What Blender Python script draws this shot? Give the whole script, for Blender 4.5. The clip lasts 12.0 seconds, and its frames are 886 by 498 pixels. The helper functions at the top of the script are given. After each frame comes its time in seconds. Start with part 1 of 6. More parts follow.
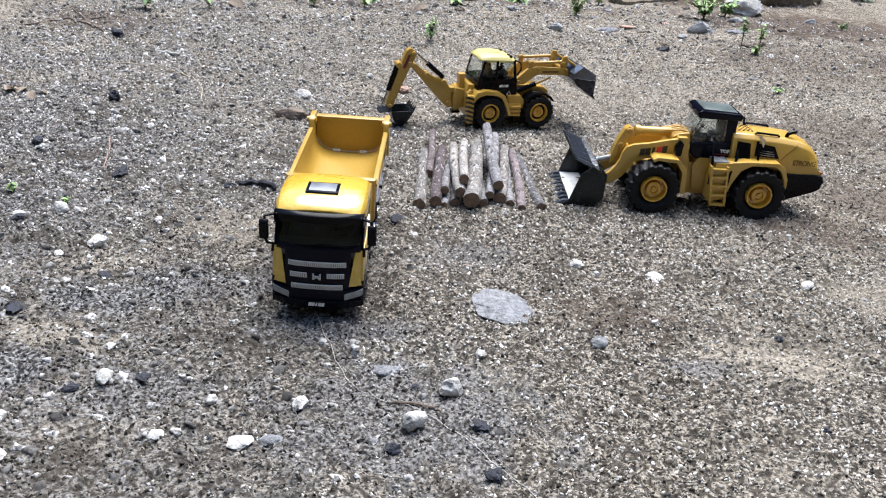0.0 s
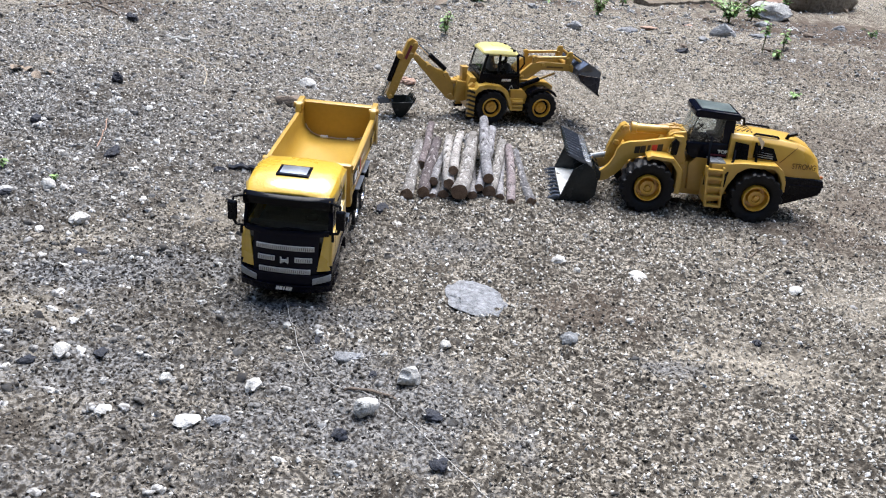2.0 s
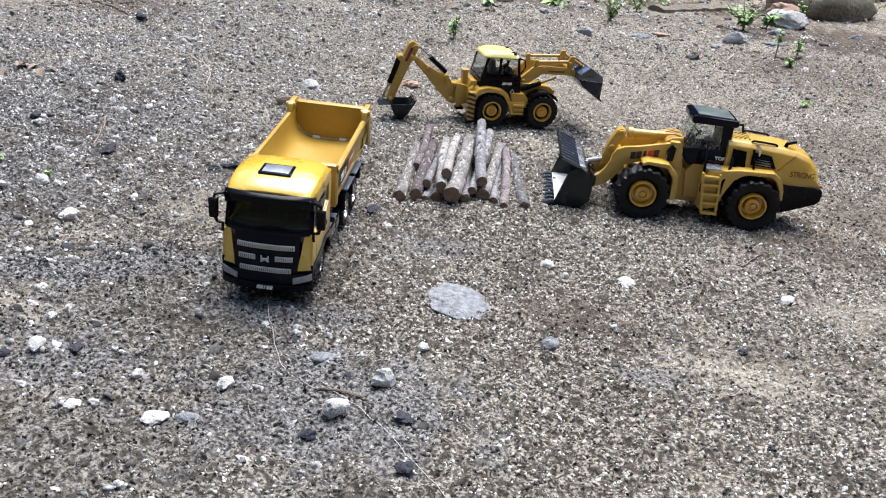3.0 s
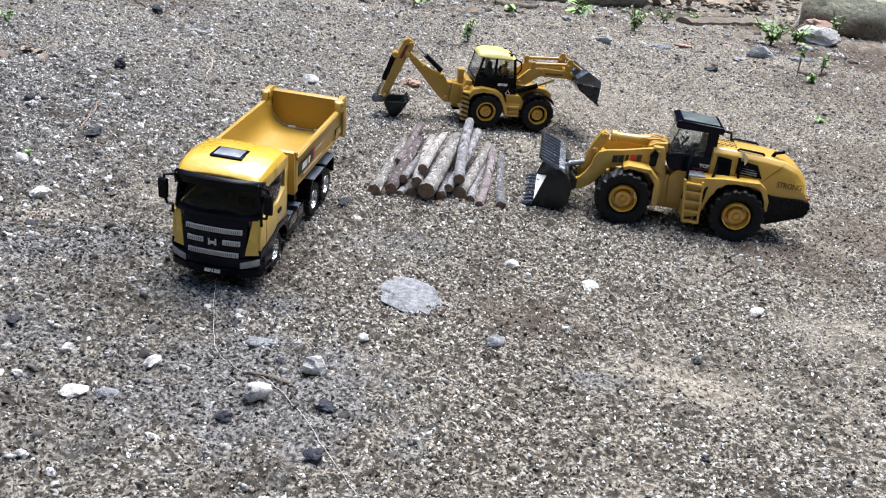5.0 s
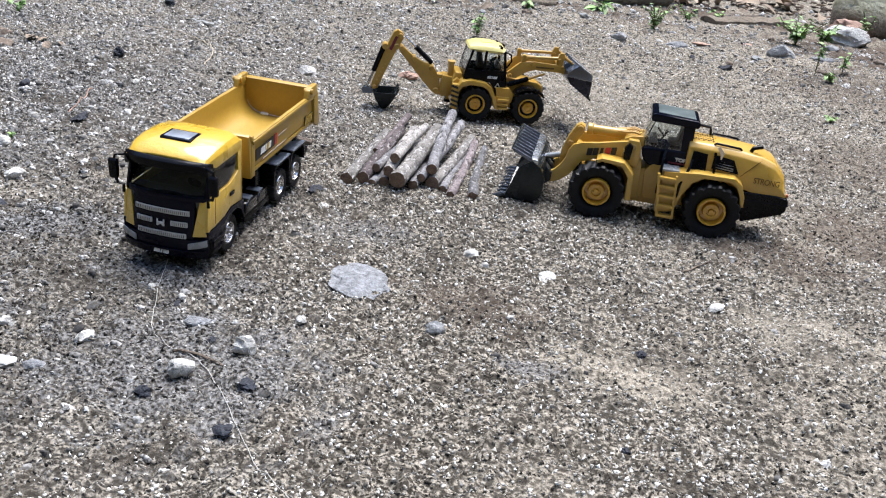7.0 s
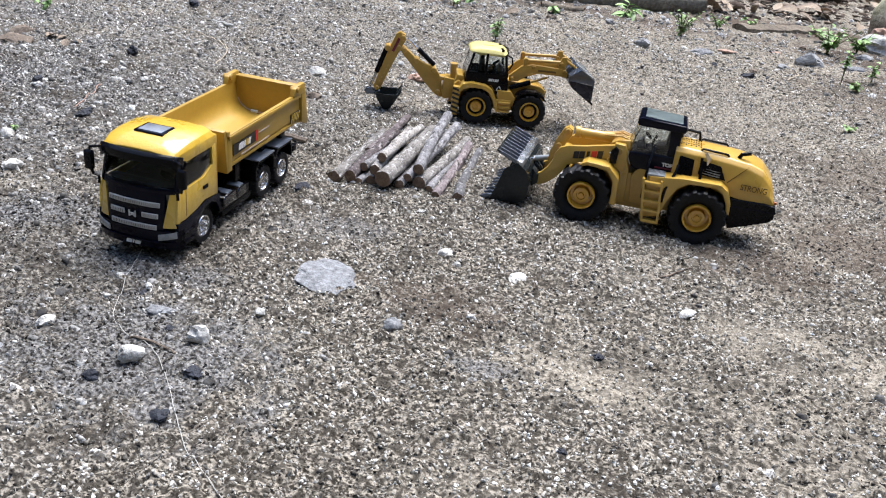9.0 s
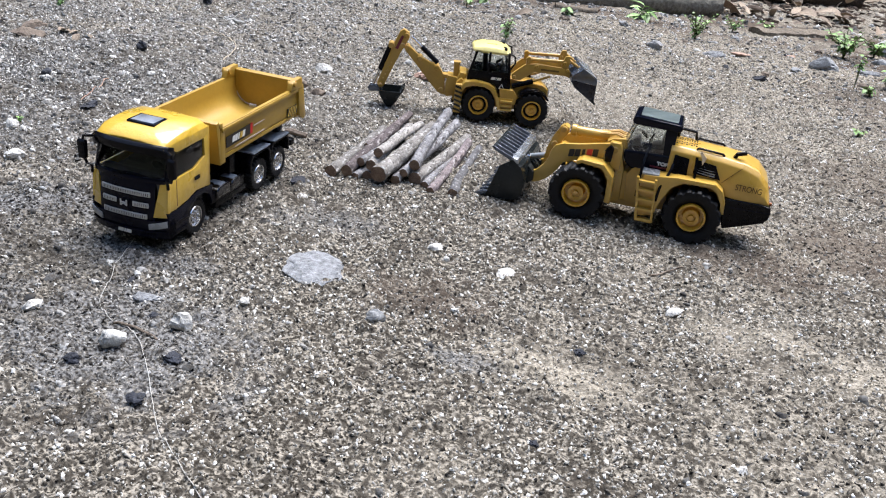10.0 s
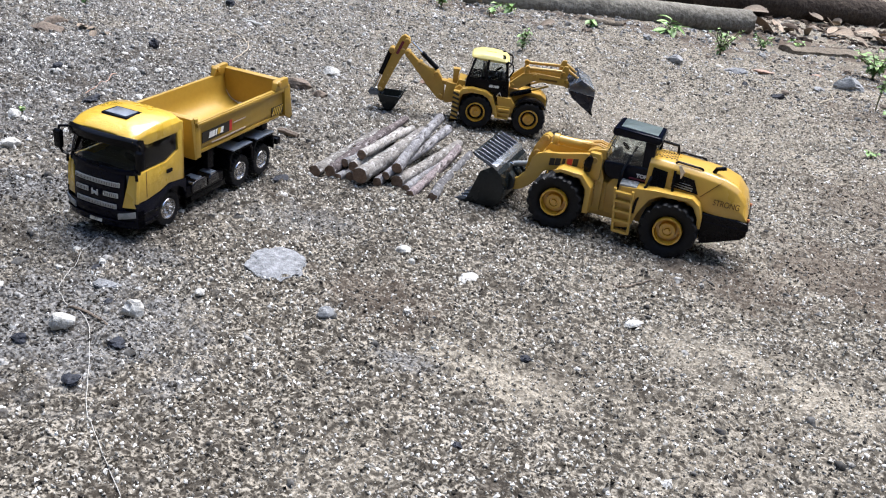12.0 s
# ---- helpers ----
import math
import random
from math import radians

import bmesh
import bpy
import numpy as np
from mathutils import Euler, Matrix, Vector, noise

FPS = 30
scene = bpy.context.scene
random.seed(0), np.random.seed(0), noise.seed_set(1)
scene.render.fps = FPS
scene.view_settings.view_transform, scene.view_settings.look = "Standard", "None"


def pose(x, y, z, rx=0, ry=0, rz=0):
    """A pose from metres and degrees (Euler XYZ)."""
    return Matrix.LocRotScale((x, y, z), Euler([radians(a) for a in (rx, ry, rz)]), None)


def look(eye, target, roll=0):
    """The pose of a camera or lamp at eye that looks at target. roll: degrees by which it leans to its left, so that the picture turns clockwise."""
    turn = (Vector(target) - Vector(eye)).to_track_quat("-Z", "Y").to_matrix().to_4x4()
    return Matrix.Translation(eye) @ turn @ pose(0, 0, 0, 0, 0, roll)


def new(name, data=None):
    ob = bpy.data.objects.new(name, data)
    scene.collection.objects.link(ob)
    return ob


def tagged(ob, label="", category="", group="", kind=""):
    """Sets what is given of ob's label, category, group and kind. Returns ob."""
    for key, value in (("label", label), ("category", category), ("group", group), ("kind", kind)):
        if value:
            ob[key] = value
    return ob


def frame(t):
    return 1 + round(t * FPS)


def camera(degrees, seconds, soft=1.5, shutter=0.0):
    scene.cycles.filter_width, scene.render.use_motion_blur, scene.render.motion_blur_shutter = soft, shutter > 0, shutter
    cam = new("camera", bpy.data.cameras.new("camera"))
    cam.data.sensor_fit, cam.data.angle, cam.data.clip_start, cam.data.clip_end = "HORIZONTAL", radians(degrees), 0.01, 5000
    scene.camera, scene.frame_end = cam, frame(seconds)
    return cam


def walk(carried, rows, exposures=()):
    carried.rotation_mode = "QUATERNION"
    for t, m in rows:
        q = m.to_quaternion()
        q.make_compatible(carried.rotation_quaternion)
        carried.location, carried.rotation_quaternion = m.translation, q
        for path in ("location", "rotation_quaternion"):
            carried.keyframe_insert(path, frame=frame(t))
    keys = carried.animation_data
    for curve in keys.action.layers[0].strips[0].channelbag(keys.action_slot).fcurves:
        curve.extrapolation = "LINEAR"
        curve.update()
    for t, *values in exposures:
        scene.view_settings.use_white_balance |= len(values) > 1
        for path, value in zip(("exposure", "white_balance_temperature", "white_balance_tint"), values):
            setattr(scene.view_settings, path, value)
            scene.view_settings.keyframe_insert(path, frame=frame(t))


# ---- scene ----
cam = camera(54.0, 12.0, soft=1.12)
PATH = [
    (0, (-0.00045, -0.00303, 0.21080), (0.00843, 0.44966, -0.00130), 4.33),
    (0.5, (0.00818, -0.00038, 0.21081), (0.01207, 0.45216, -0.00177), 4.56),
    (1, (0.01704, 0.00117, 0.20864), (0.01626, 0.45360, -0.00422), 4.84),
    (1.5, (0.02399, 0.00208, 0.20668), (0.01882, 0.45433, -0.00649), 5.17),
    (2, (0.02905, 0.00079, 0.20564), (0.01910, 0.45295, -0.00756), 5.48),
    (2.5, (0.03791, 0.00305, 0.20602), (0.02187, 0.45531, -0.00659), 5.70),
    (3, (0.04732, 0.00416, 0.20461), (0.02499, 0.45667, -0.00690), 5.88),
    (5, (0.09101, 0.01183, 0.19872), (0.04298, 0.46379, -0.00967), 7.15),
    (5.5, (0.10416, 0.01233, 0.19409), (0.05013, 0.46354, -0.01446), 7.44),
    (6, (0.11599, 0.01491, 0.19457), (0.05560, 0.46485, -0.01497), 7.48),
    (6.5, (0.12754, 0.01814, 0.19843), (0.06009, 0.46667, -0.01199), 7.29),
    (7, (0.13827, 0.01886, 0.19722), (0.06341, 0.46609, -0.01345), 7.06),
    (9, (0.17893, 0.02512, 0.19930), (0.07532, 0.46660, -0.01132), 7.01),
    (9.5, (0.18804, 0.02579, 0.19953), (0.07779, 0.46573, -0.01094), 7.09),
    (10, (0.19727, 0.02675, 0.19818), (0.08064, 0.46499, -0.01239), 7.25),
    (10.5, (0.20732, 0.02975, 0.19879), (0.08386, 0.46593, -0.01217), 7.56),
    (11, (0.21762, 0.03222, 0.19987), (0.08727, 0.46653, -0.01080), 7.87),
    (11.5, (0.22824, 0.03300, 0.20079), (0.09140, 0.46570, -0.00907), 8.13),
    (12, (0.23897, 0.03704, 0.20153), (0.09583, 0.46820, -0.00731), 8.28),
]
walk(cam, [(t, look(eye, target, roll)) for t, eye, target, roll in PATH])

# world, sun and exposure
SUN_ELEVATION, SUN_TURN = 58.0, 25.0
world = bpy.data.worlds.new("sky")
world.use_nodes = True
scene.world = world
sky = world.node_tree.nodes.new("ShaderNodeTexSky")
sky.sky_type, sky.sun_disc = "NISHITA", False
sky.sun_elevation, sky.sun_rotation = radians(SUN_ELEVATION), radians(SUN_TURN)
sky.air_density, sky.dust_density, sky.ozone_density = 1.0, 1.5, 1.0
world.node_tree.links.new(sky.outputs["Color"], world.node_tree.nodes["Background"].inputs["Color"])
world.node_tree.nodes["Background"].inputs["Strength"].default_value = 0.15
sun_data = bpy.data.lights.new("sun", "SUN")
sun_data.energy, sun_data.angle, sun_data.color = 2.4, radians(42), (1.0, 0.99, 0.985)
sun = new("sun", sun_data)
sun.matrix_world = look((0.1, 1.6, 3.4), (0.0, 0.5, 0.0))
scene.view_settings.exposure = 1.54

MM = 0.001


# ---- materials ----
def mat(name, color, rough=0.5, metal=0.0, spread=0.15, scale=60.0, bump=0.0, bump_scale=400.0, coat=0.0, coat_rough=0.12, by="", specular=0.5, second=None):
    """A procedural surface: a colour that varies at two scales, fine relief and, by "object" or "island", from piece to piece."""
    m = bpy.data.materials.new(name)
    m.use_nodes = True
    nodes, links = m.node_tree.nodes, m.node_tree.links
    shader = nodes["Principled BSDF"]
    shader.inputs["Metallic"].default_value = metal
    shader.inputs["Coat Weight"].default_value = coat
    shader.inputs["Coat Roughness"].default_value = coat_rough
    shader.inputs["Specular IOR Level"].default_value = specular
    place = nodes.new("ShaderNodeTexCoord")
    coarse, fine = nodes.new("ShaderNodeTexNoise"), nodes.new("ShaderNodeTexNoise")
    coarse.inputs["Scale"].default_value, coarse.inputs["Detail"].default_value = scale, 6
    fine.inputs["Scale"].default_value, fine.inputs["Detail"].default_value = scale * 9, 4
    both = nodes.new("ShaderNodeMath")
    both.operation = "ADD"
    for k, tex in enumerate((coarse, fine)):
        links.new(place.outputs["Object"], tex.inputs["Vector"])
        links.new(tex.outputs["Fac"], both.inputs[k])
    ramp = nodes.new("ShaderNodeMapRange")
    ramp.inputs["From Min"].default_value, ramp.inputs["From Max"].default_value = 0.6, 1.4
    links.new(both.outputs[0], ramp.inputs["Value"])
    mix = nodes.new("ShaderNodeMix")
    mix.data_type = "RGBA"
    low = [c * (1 - spread) for c in color]
    high = list(second) if second else [min(1, c * (1 + spread)) for c in color]
    mix.inputs["A"].default_value, mix.inputs["B"].default_value = (*low, 1), (*high, 1)
    links.new(ramp.outputs[0], mix.inputs["Factor"])
    out = mix.outputs["Result"]
    if by:
        source = nodes.new("ShaderNodeObjectInfo" if by == "object" else "ShaderNodeNewGeometry")
        shift = nodes.new("ShaderNodeMapRange")
        shift.inputs["To Min"].default_value, shift.inputs["To Max"].default_value = 0.6, 1.35
        links.new(source.outputs["Random" if by == "object" else "Random Per Island"], shift.inputs["Value"])
        hue = nodes.new("ShaderNodeHueSaturation")
        links.new(shift.outputs[0], hue.inputs["Value"])
        links.new(out, hue.inputs["Color"])
        out = hue.outputs["Color"]
    links.new(out, shader.inputs["Base Color"])
    wear = nodes.new("ShaderNodeMapRange")
    wear.inputs["From Min"].default_value, wear.inputs["From Max"].default_value = 0.3, 0.7
    wear.inputs["To Min"].default_value, wear.inputs["To Max"].default_value = max(0.02, rough - 0.08), min(1, rough + 0.12)
    links.new(coarse.outputs["Fac"], wear.inputs["Value"])
    links.new(wear.outputs[0], shader.inputs["Roughness"])
    if bump:
        grain = nodes.new("ShaderNodeTexNoise")
        grain.inputs["Scale"].default_value, grain.inputs["Detail"].default_value = bump_scale, 8
        links.new(place.outputs["Object"], grain.inputs["Vector"])
        relief = nodes.new("ShaderNodeBump")
        relief.inputs["Strength"].default_value, relief.inputs["Distance"].default_value = bump, 0.6 / bump_scale
        links.new(grain.outputs["Fac"], relief.inputs["Height"])
        links.new(relief.outputs["Normal"], shader.inputs["Normal"])
    return m


def clear_glass(name, tint):
    m = bpy.data.materials.new(name)
    m.use_nodes = True
    shader = m.node_tree.nodes["Principled BSDF"]
    shader.inputs["Base Color"].default_value = (*tint, 1)
    shader.inputs["Transmission Weight"].default_value = 1.0
    shader.inputs["Roughness"].default_value = 0.03
    shader.inputs["IOR"].default_value = 1.45
    return m


PAINT = mat("yellow_paint", (0.50, 0.30, 0.05), 0.30, spread=0.06, scale=45, bump=0.06, bump_scale=1500, coat=0.35)
PAINT_CAB = mat("bright_yellow_paint", (0.61, 0.385, 0.042), 0.30, spread=0.06, scale=45, bump=0.25, bump_scale=160, coat=1.0, coat_rough=0.14)
PAINT_BED = mat("ochre_paint", (0.365, 0.222, 0.03), 0.42, spread=0.10, scale=50, bump=0.1, bump_scale=1400, coat=0.15)
PAINT_DARK = mat("golden_paint", (0.43, 0.25, 0.042), 0.36, spread=0.10, scale=50, bump=0.08, bump_scale=1500, coat=0.3)
RIM_GOLD = mat("orange_gold_rim", (0.58, 0.31, 0.03), 0.26, spread=0.10, scale=60, bump=0.06, bump_scale=1500, coat=0.6)
ROOF_LEMON = mat("lemon_plastic", (0.70, 0.61, 0.22), 0.3, spread=0.05, scale=60, bump=0.05, bump_scale=1500, coat=0.3)
BLACK = mat("black_plastic", (0.003, 0.003, 0.0045), 0.2, spread=0.3, scale=60, bump=0.05, bump_scale=1200, specular=0.12)
NAVY = mat("blue_black_plastic", (0.0025, 0.0032, 0.009), 0.09, spread=0.3, scale=60, specular=0.13)
GLOSS = mat("gloss_black", (0.003, 0.0035, 0.006), 0.14, spread=0.3, scale=60, coat=0.8)
BUCKET_TOP = mat("bright_bucket_steel", (0.34, 0.36, 0.38), 0.22, metal=0.7, spread=0.3, scale=80)
RUBBER = mat("rubber", (0.0035, 0.004, 0.0055), 0.55, spread=0.4, scale=90, bump=0.3, bump_scale=1400, second=(0.010, 0.0105, 0.013), specular=0.22)
STEEL_DARK = mat("dark_bucket_paint", (0.008, 0.011, 0.012), 0.2, metal=0.1, spread=0.3, scale=70, bump=0.08, bump_scale=900, second=(0.017, 0.021, 0.023), specular=0.26)
STEEL_BLUE = mat("grey_blue_metal", (0.12, 0.14, 0.18), 0.16, metal=0.6, spread=0.25, scale=60, bump=0.06, bump_scale=900)
CHROME = mat("chrome", (0.62, 0.62, 0.63), 0.18, metal=1.0, spread=0.1, scale=90)
SILVER = mat("silver_grille", (0.46, 0.46, 0.45), 0.4, metal=0.35, spread=0.2, scale=120, bump=0.5, bump_scale=1600)
GREY_FLAP = mat("grey_fender_top", (0.15, 0.18, 0.23), 0.36, spread=0.2, scale=60, coat=0.6, coat_rough=0.25)
WHITE_INK = mat("white_ink", (0.75, 0.75, 0.73), 0.5, spread=0.05)
RED_INK = mat("red_ink", (0.55, 0.03, 0.02), 0.5, spread=0.05)
BLACK_INK = mat("black_ink", (0.02, 0.015, 0.01), 0.5, spread=0.2)
BROWN_INK = mat("brown_ink", (0.13, 0.065, 0.008), 0.5, spread=0.2)
MAROON_INK = mat("maroon_ink", (0.16, 0.015, 0.03), 0.5, spread=0.2)
LAMP_GREY = mat("grey_lamp_lens", (0.23, 0.24, 0.245), 0.25, spread=0.15, scale=200, coat=0.4)
GLASS = clear_glass("clear_window", (0.82, 0.86, 0.86))
GLASS_DARK = clear_glass("tinted_window", (0.72, 0.74, 0.75))
GLASS_SMOKE = clear_glass("smoked_window", (0.10, 0.11, 0.12))
CHEEK = mat("blue_black_metal", (0.012, 0.015, 0.028), 0.22, metal=0.3, spread=0.3, scale=60, specular=0.4, second=(0.03, 0.034, 0.05))
PALE_INK = mat("pale_tan_ink", (0.50, 0.40, 0.33), 0.5, spread=0.1)
SEAT = mat("grey_interior", (0.07, 0.07, 0.072), 0.6, spread=0.3, scale=80)


# ---- mesh tools, in millimetres ----
def part(name, bm, material, parent=None, label="", unit=MM, at=None, smooth=35):
    """Links a bmesh as one mesh object under a thing or a part."""
    bmesh.ops.scale(bm, vec=(unit, unit, unit), verts=bm.verts)
    bmesh.ops.recalc_face_normals(bm, faces=bm.faces)
    for face in bm.faces:
        face.smooth = True
    for edge in bm.edges:
        if len(edge.link_faces) == 2 and edge.calc_face_angle(0) > radians(smooth):
            edge.smooth = False
    data = bpy.data.meshes.new(name)
    bm.to_mesh(data)
    bm.free()
    data.materials.append(material)
    ob = new(name, data)
    ob.parent = parent
    if material in (GLASS, GLASS_DARK, GLASS_SMOKE):
        ob.visible_shadow = False
    if at:
        ob.location = [v * MM for v in at]
    return tagged(ob, label)


def bevelled(bm, width, segments=2, angle=25):
    sharp = [e for e in bm.edges if len(e.link_faces) == 2 and e.calc_face_angle(0) > radians(angle)]
    if width and sharp:
        bmesh.ops.bevel(bm, geom=sharp, offset=width, segments=segments, affect="EDGES", profile=0.6, clamp_overlap=True)
    return bm


def box(x0, x1, y0, y1, z0, z1, bevel=0.4, bm=None):
    own = bmesh.new()
    bmesh.ops.create_cube(own, size=1)
    bmesh.ops.scale(own, vec=(x1 - x0, y1 - y0, z1 - z0), verts=own.verts)
    bmesh.ops.translate(own, vec=((x0 + x1) / 2, (y0 + y1) / 2, (z0 + z1) / 2), verts=own.verts)
    bevelled(own, bevel)
    return joined(bm, own)


def joined(bm, own):
    if bm is None:
        return own
    data = bpy.data.meshes.new("tmp")
    own.to_mesh(data)
    own.free()
    bm.from_mesh(data)
    bpy.data.meshes.remove(data)
    return bm


def side(outline, y0, y1, bevel=0.4, bm=None, segments=2):
    """A plate or block from an outline in x and z, between two places across."""
    own = bmesh.new()
    low = [own.verts.new((x, y0, z)) for x, z in outline]
    high = [own.verts.new((x, y1, z)) for x, z in outline]
    own.faces.new(low)
    own.faces.new(high[::-1])
    n = len(low)
    for k in range(n):
        own.faces.new((low[k], high[k], high[(k + 1) % n], low[(k + 1) % n]))
    bmesh.ops.recalc_face_normals(own, faces=own.faces)
    bevelled(own, bevel, segments)
    return joined(bm, own)


def rod(a, b, r, r2=None, sides=12, bevel=0.0, bm=None):
    a, b = Vector(a), Vector(b)
    own = bmesh.new()
    bmesh.ops.create_cone(own, cap_ends=True, segments=sides, radius1=r, radius2=r if r2 is None else r2, depth=(b - a).length)
    bevelled(own, bevel, 1, 50)
    turn = (b - a).to_track_quat("Z", "Y").to_matrix().to_4x4()
    bmesh.ops.transform(own, matrix=Matrix.Translation((a + b) / 2) @ turn, verts=own.verts)
    return joined(bm, own)


def pipe(points, r, sides=8, bm=None):
    """A bent rod through the points, as one swept skin."""
    line = [Vector(p) for p in points]
    rings, across = [], None
    for k, p in enumerate(line):
        ahead = (line[min(k + 1, len(line) - 1)] - line[max(k - 1, 0)]).normalized()
        if across is None:
            across = ahead.orthogonal().normalized()
        across = (across - ahead * across.dot(ahead)).normalized()
        other = ahead.cross(across)
        rings.append([p + r * (across * math.cos(2 * math.pi * a / sides) + other * math.sin(2 * math.pi * a / sides)) for a in range(sides)])
    return lofted(rings, 0, bm)


def lathe(profile, y_sign=1, steps=28, bm=None):
    """A body turned about the local Y axis from (radius, y) pairs."""
    own = bmesh.new()
    rings = []
    for r, y in profile:
        rings.append([own.verts.new((r * math.cos(2 * math.pi * k / steps), y * y_sign, r * math.sin(2 * math.pi * k / steps))) for k in range(steps)])
    for a, b in zip(rings, rings[1:]):
        for k in range(steps):
            own.faces.new((a[k], a[(k + 1) % steps], b[(k + 1) % steps], b[k]))
    own.faces.new(rings[0])
    own.faces.new(rings[-1][::-1])
    return joined(bm, own)


def lofted(sections, bevel=0.0, bm=None, segments=2):
    """A closed body through rings of equal count."""
    own = bmesh.new()
    rings = [[own.verts.new(p) for p in ring] for ring in sections]
    for a, b in zip(rings, rings[1:]):
        n = len(a)
        for k in range(n):
            own.faces.new((a[k], a[(k + 1) % n], b[(k + 1) % n], b[k]))
    own.faces.new(rings[0])
    own.faces.new(rings[-1][::-1])
    bmesh.ops.recalc_face_normals(own, faces=own.faces)
    bevelled(own, bevel, segments)
    return joined(bm, own)


def tyre(r, width, blocks, lug):
    """A tyre about the local Y axis with raised tread blocks, as one skin."""
    w = width / 2
    per = 6
    steps = blocks * per
    rows = [(0.42, -0.3, 0), (0.56, -0.72, 0), (0.66, -0.96, 0), (0.80, -1.0, 0), (0.885, -0.985, 1), (0.93, -0.90, 1), (0.945, -0.72, 1), (0.95, -0.36, 1), (0.95, -0.10, 1), (0.95, 0.10, 2), (0.95, 0.36, 2), (0.945, 0.72, 2), (0.93, 0.90, 2), (0.885, 0.985, 2), (0.80, 1.0, 0), (0.66, 0.96, 0), (0.56, 0.72, 0), (0.42, 0.3, 0)]
    bm = bmesh.new()
    rings = []
    for rr, yy, half in rows:
        ring = []
        for k in range(steps):
            a = 2 * math.pi * k / steps
            f = (k / per + (0.5 if half == 2 else 0.0) + 0.35 * abs(yy)) % 1.0
            up = 0.07 if half and f < 0.58 else 0.0
            ring.append(bm.verts.new(((rr + up) * r * math.cos(a), yy * w * (1.0 + (0.03 if up and abs(yy) > 0.9 else 0)), (rr + up) * r * math.sin(a))))
        rings.append(ring)
    for p, q in zip(rings, rings[1:]):
        for k in range(steps):
            bm.faces.new((p[k], p[(k + 1) % steps], q[(k + 1) % steps], q[k]))
    bm.faces.new(rings[0])
    bm.faces.new(rings[-1][::-1])
    return bm


def words(text, size, material, parent, at, turn, name="lettering", label="", depth=0.12, bold=0.0, squeeze=1.0):
    curve = bpy.data.curves.new(name, "FONT")
    curve.body, curve.size, curve.extrude, curve.offset = text, size * MM, depth * MM, bold * MM
    curve.align_x, curve.align_y = "CENTER", "CENTER"
    curve.space_character = 0.95
    holder = bpy.data.objects.new(name, curve)
    data = bpy.data.meshes.new_from_object(holder)
    bpy.data.objects.remove(holder)
    data.name = name
    data.materials.append(material)
    data.transform(Matrix.Diagonal((squeeze, 1, 1, 1)))
    ob = new(name, data)
    ob.parent = parent
    ob.matrix_local = Matrix.Translation([v * MM for v in at]) @ turn
    return tagged(ob, label)


def decal(parent, name, material, quad, label="", thick=0.15):
    """A thin sticker from four corners, its thickness along the face's normal."""
    bm = bmesh.new()
    pts = [Vector(q) for q in quad]
    n = (pts[1] - pts[0]).cross(pts[2] - pts[0]).normalized() * thick
    low, high = [bm.verts.new(p - n) for p in pts], [bm.verts.new(p + n) for p in pts]
    bm.faces.new(low), bm.faces.new(high[::-1])
    k = len(pts)
    for j in range(k):
        bm.faces.new((low[j], high[j], high[(j + 1) % k], low[(j + 1) % k]))
    return part(name, bm, material, parent, label)


def thing(name, label, category, m, group=""):
    ob = new(name)
    ob.matrix_basis = m
    ob.empty_display_size = 0.01
    return tagged(ob, label, category, group)


# ---- ground ----
def step(v, a, b):
    k = min(1, max(0, (v - a) / (b - a)))
    return k * k * (3 - 2 * k)


def rise(x, y):
    """The lie of the land: flat under the loader, a few millimetres up towards the back."""
    z = 0.0062 * step(y, 0.42, 0.62) * step(-x, -0.17, -0.05)
    z += 0.006 * step(-x, 0.12, 0.26) * step(y, 0.5, 0.66)
    z += 0.008 * step(y, 0.85, 1.10) + 0.010 * step(y, 1.3, 2.2)
    return z


def ground_height(x, y):
    p = Vector((x, y, 0))
    z = rise(x, y)
    z += 0.0022 * noise.noise(p * 14) + 0.0013 * noise.noise(p * 37 + Vector((3, 1, 5)))
    z += 0.0016 * noise.noise(p * 95 + Vector((7, 2, 1))) + 0.0013 * noise.noise(p * 190)
    clod = noise.noise(p * 60 + Vector((1, 9, 4)))
    crumb = noise.noise(p * 130 + Vector((4, 4, 8)))
    pit = noise.noise(p * 260 + Vector((2, 6, 3)))
    return z + 0.004 * max(0, clod - 0.2) + 0.0052 * max(0, crumb - 0.2) - 0.0034 * max(0, pit - 0.12)


def axis_steps(a, b, fine, reach):
    inner = list(np.arange(a, b, fine))
    out, d = [], fine
    while not out or out[-1] < reach:
        d *= 1.22
        out.append((out[-1] if out else 0) + d)
    return [a - v for v in out[::-1]] + inner + [inner[-1] + v for v in out]


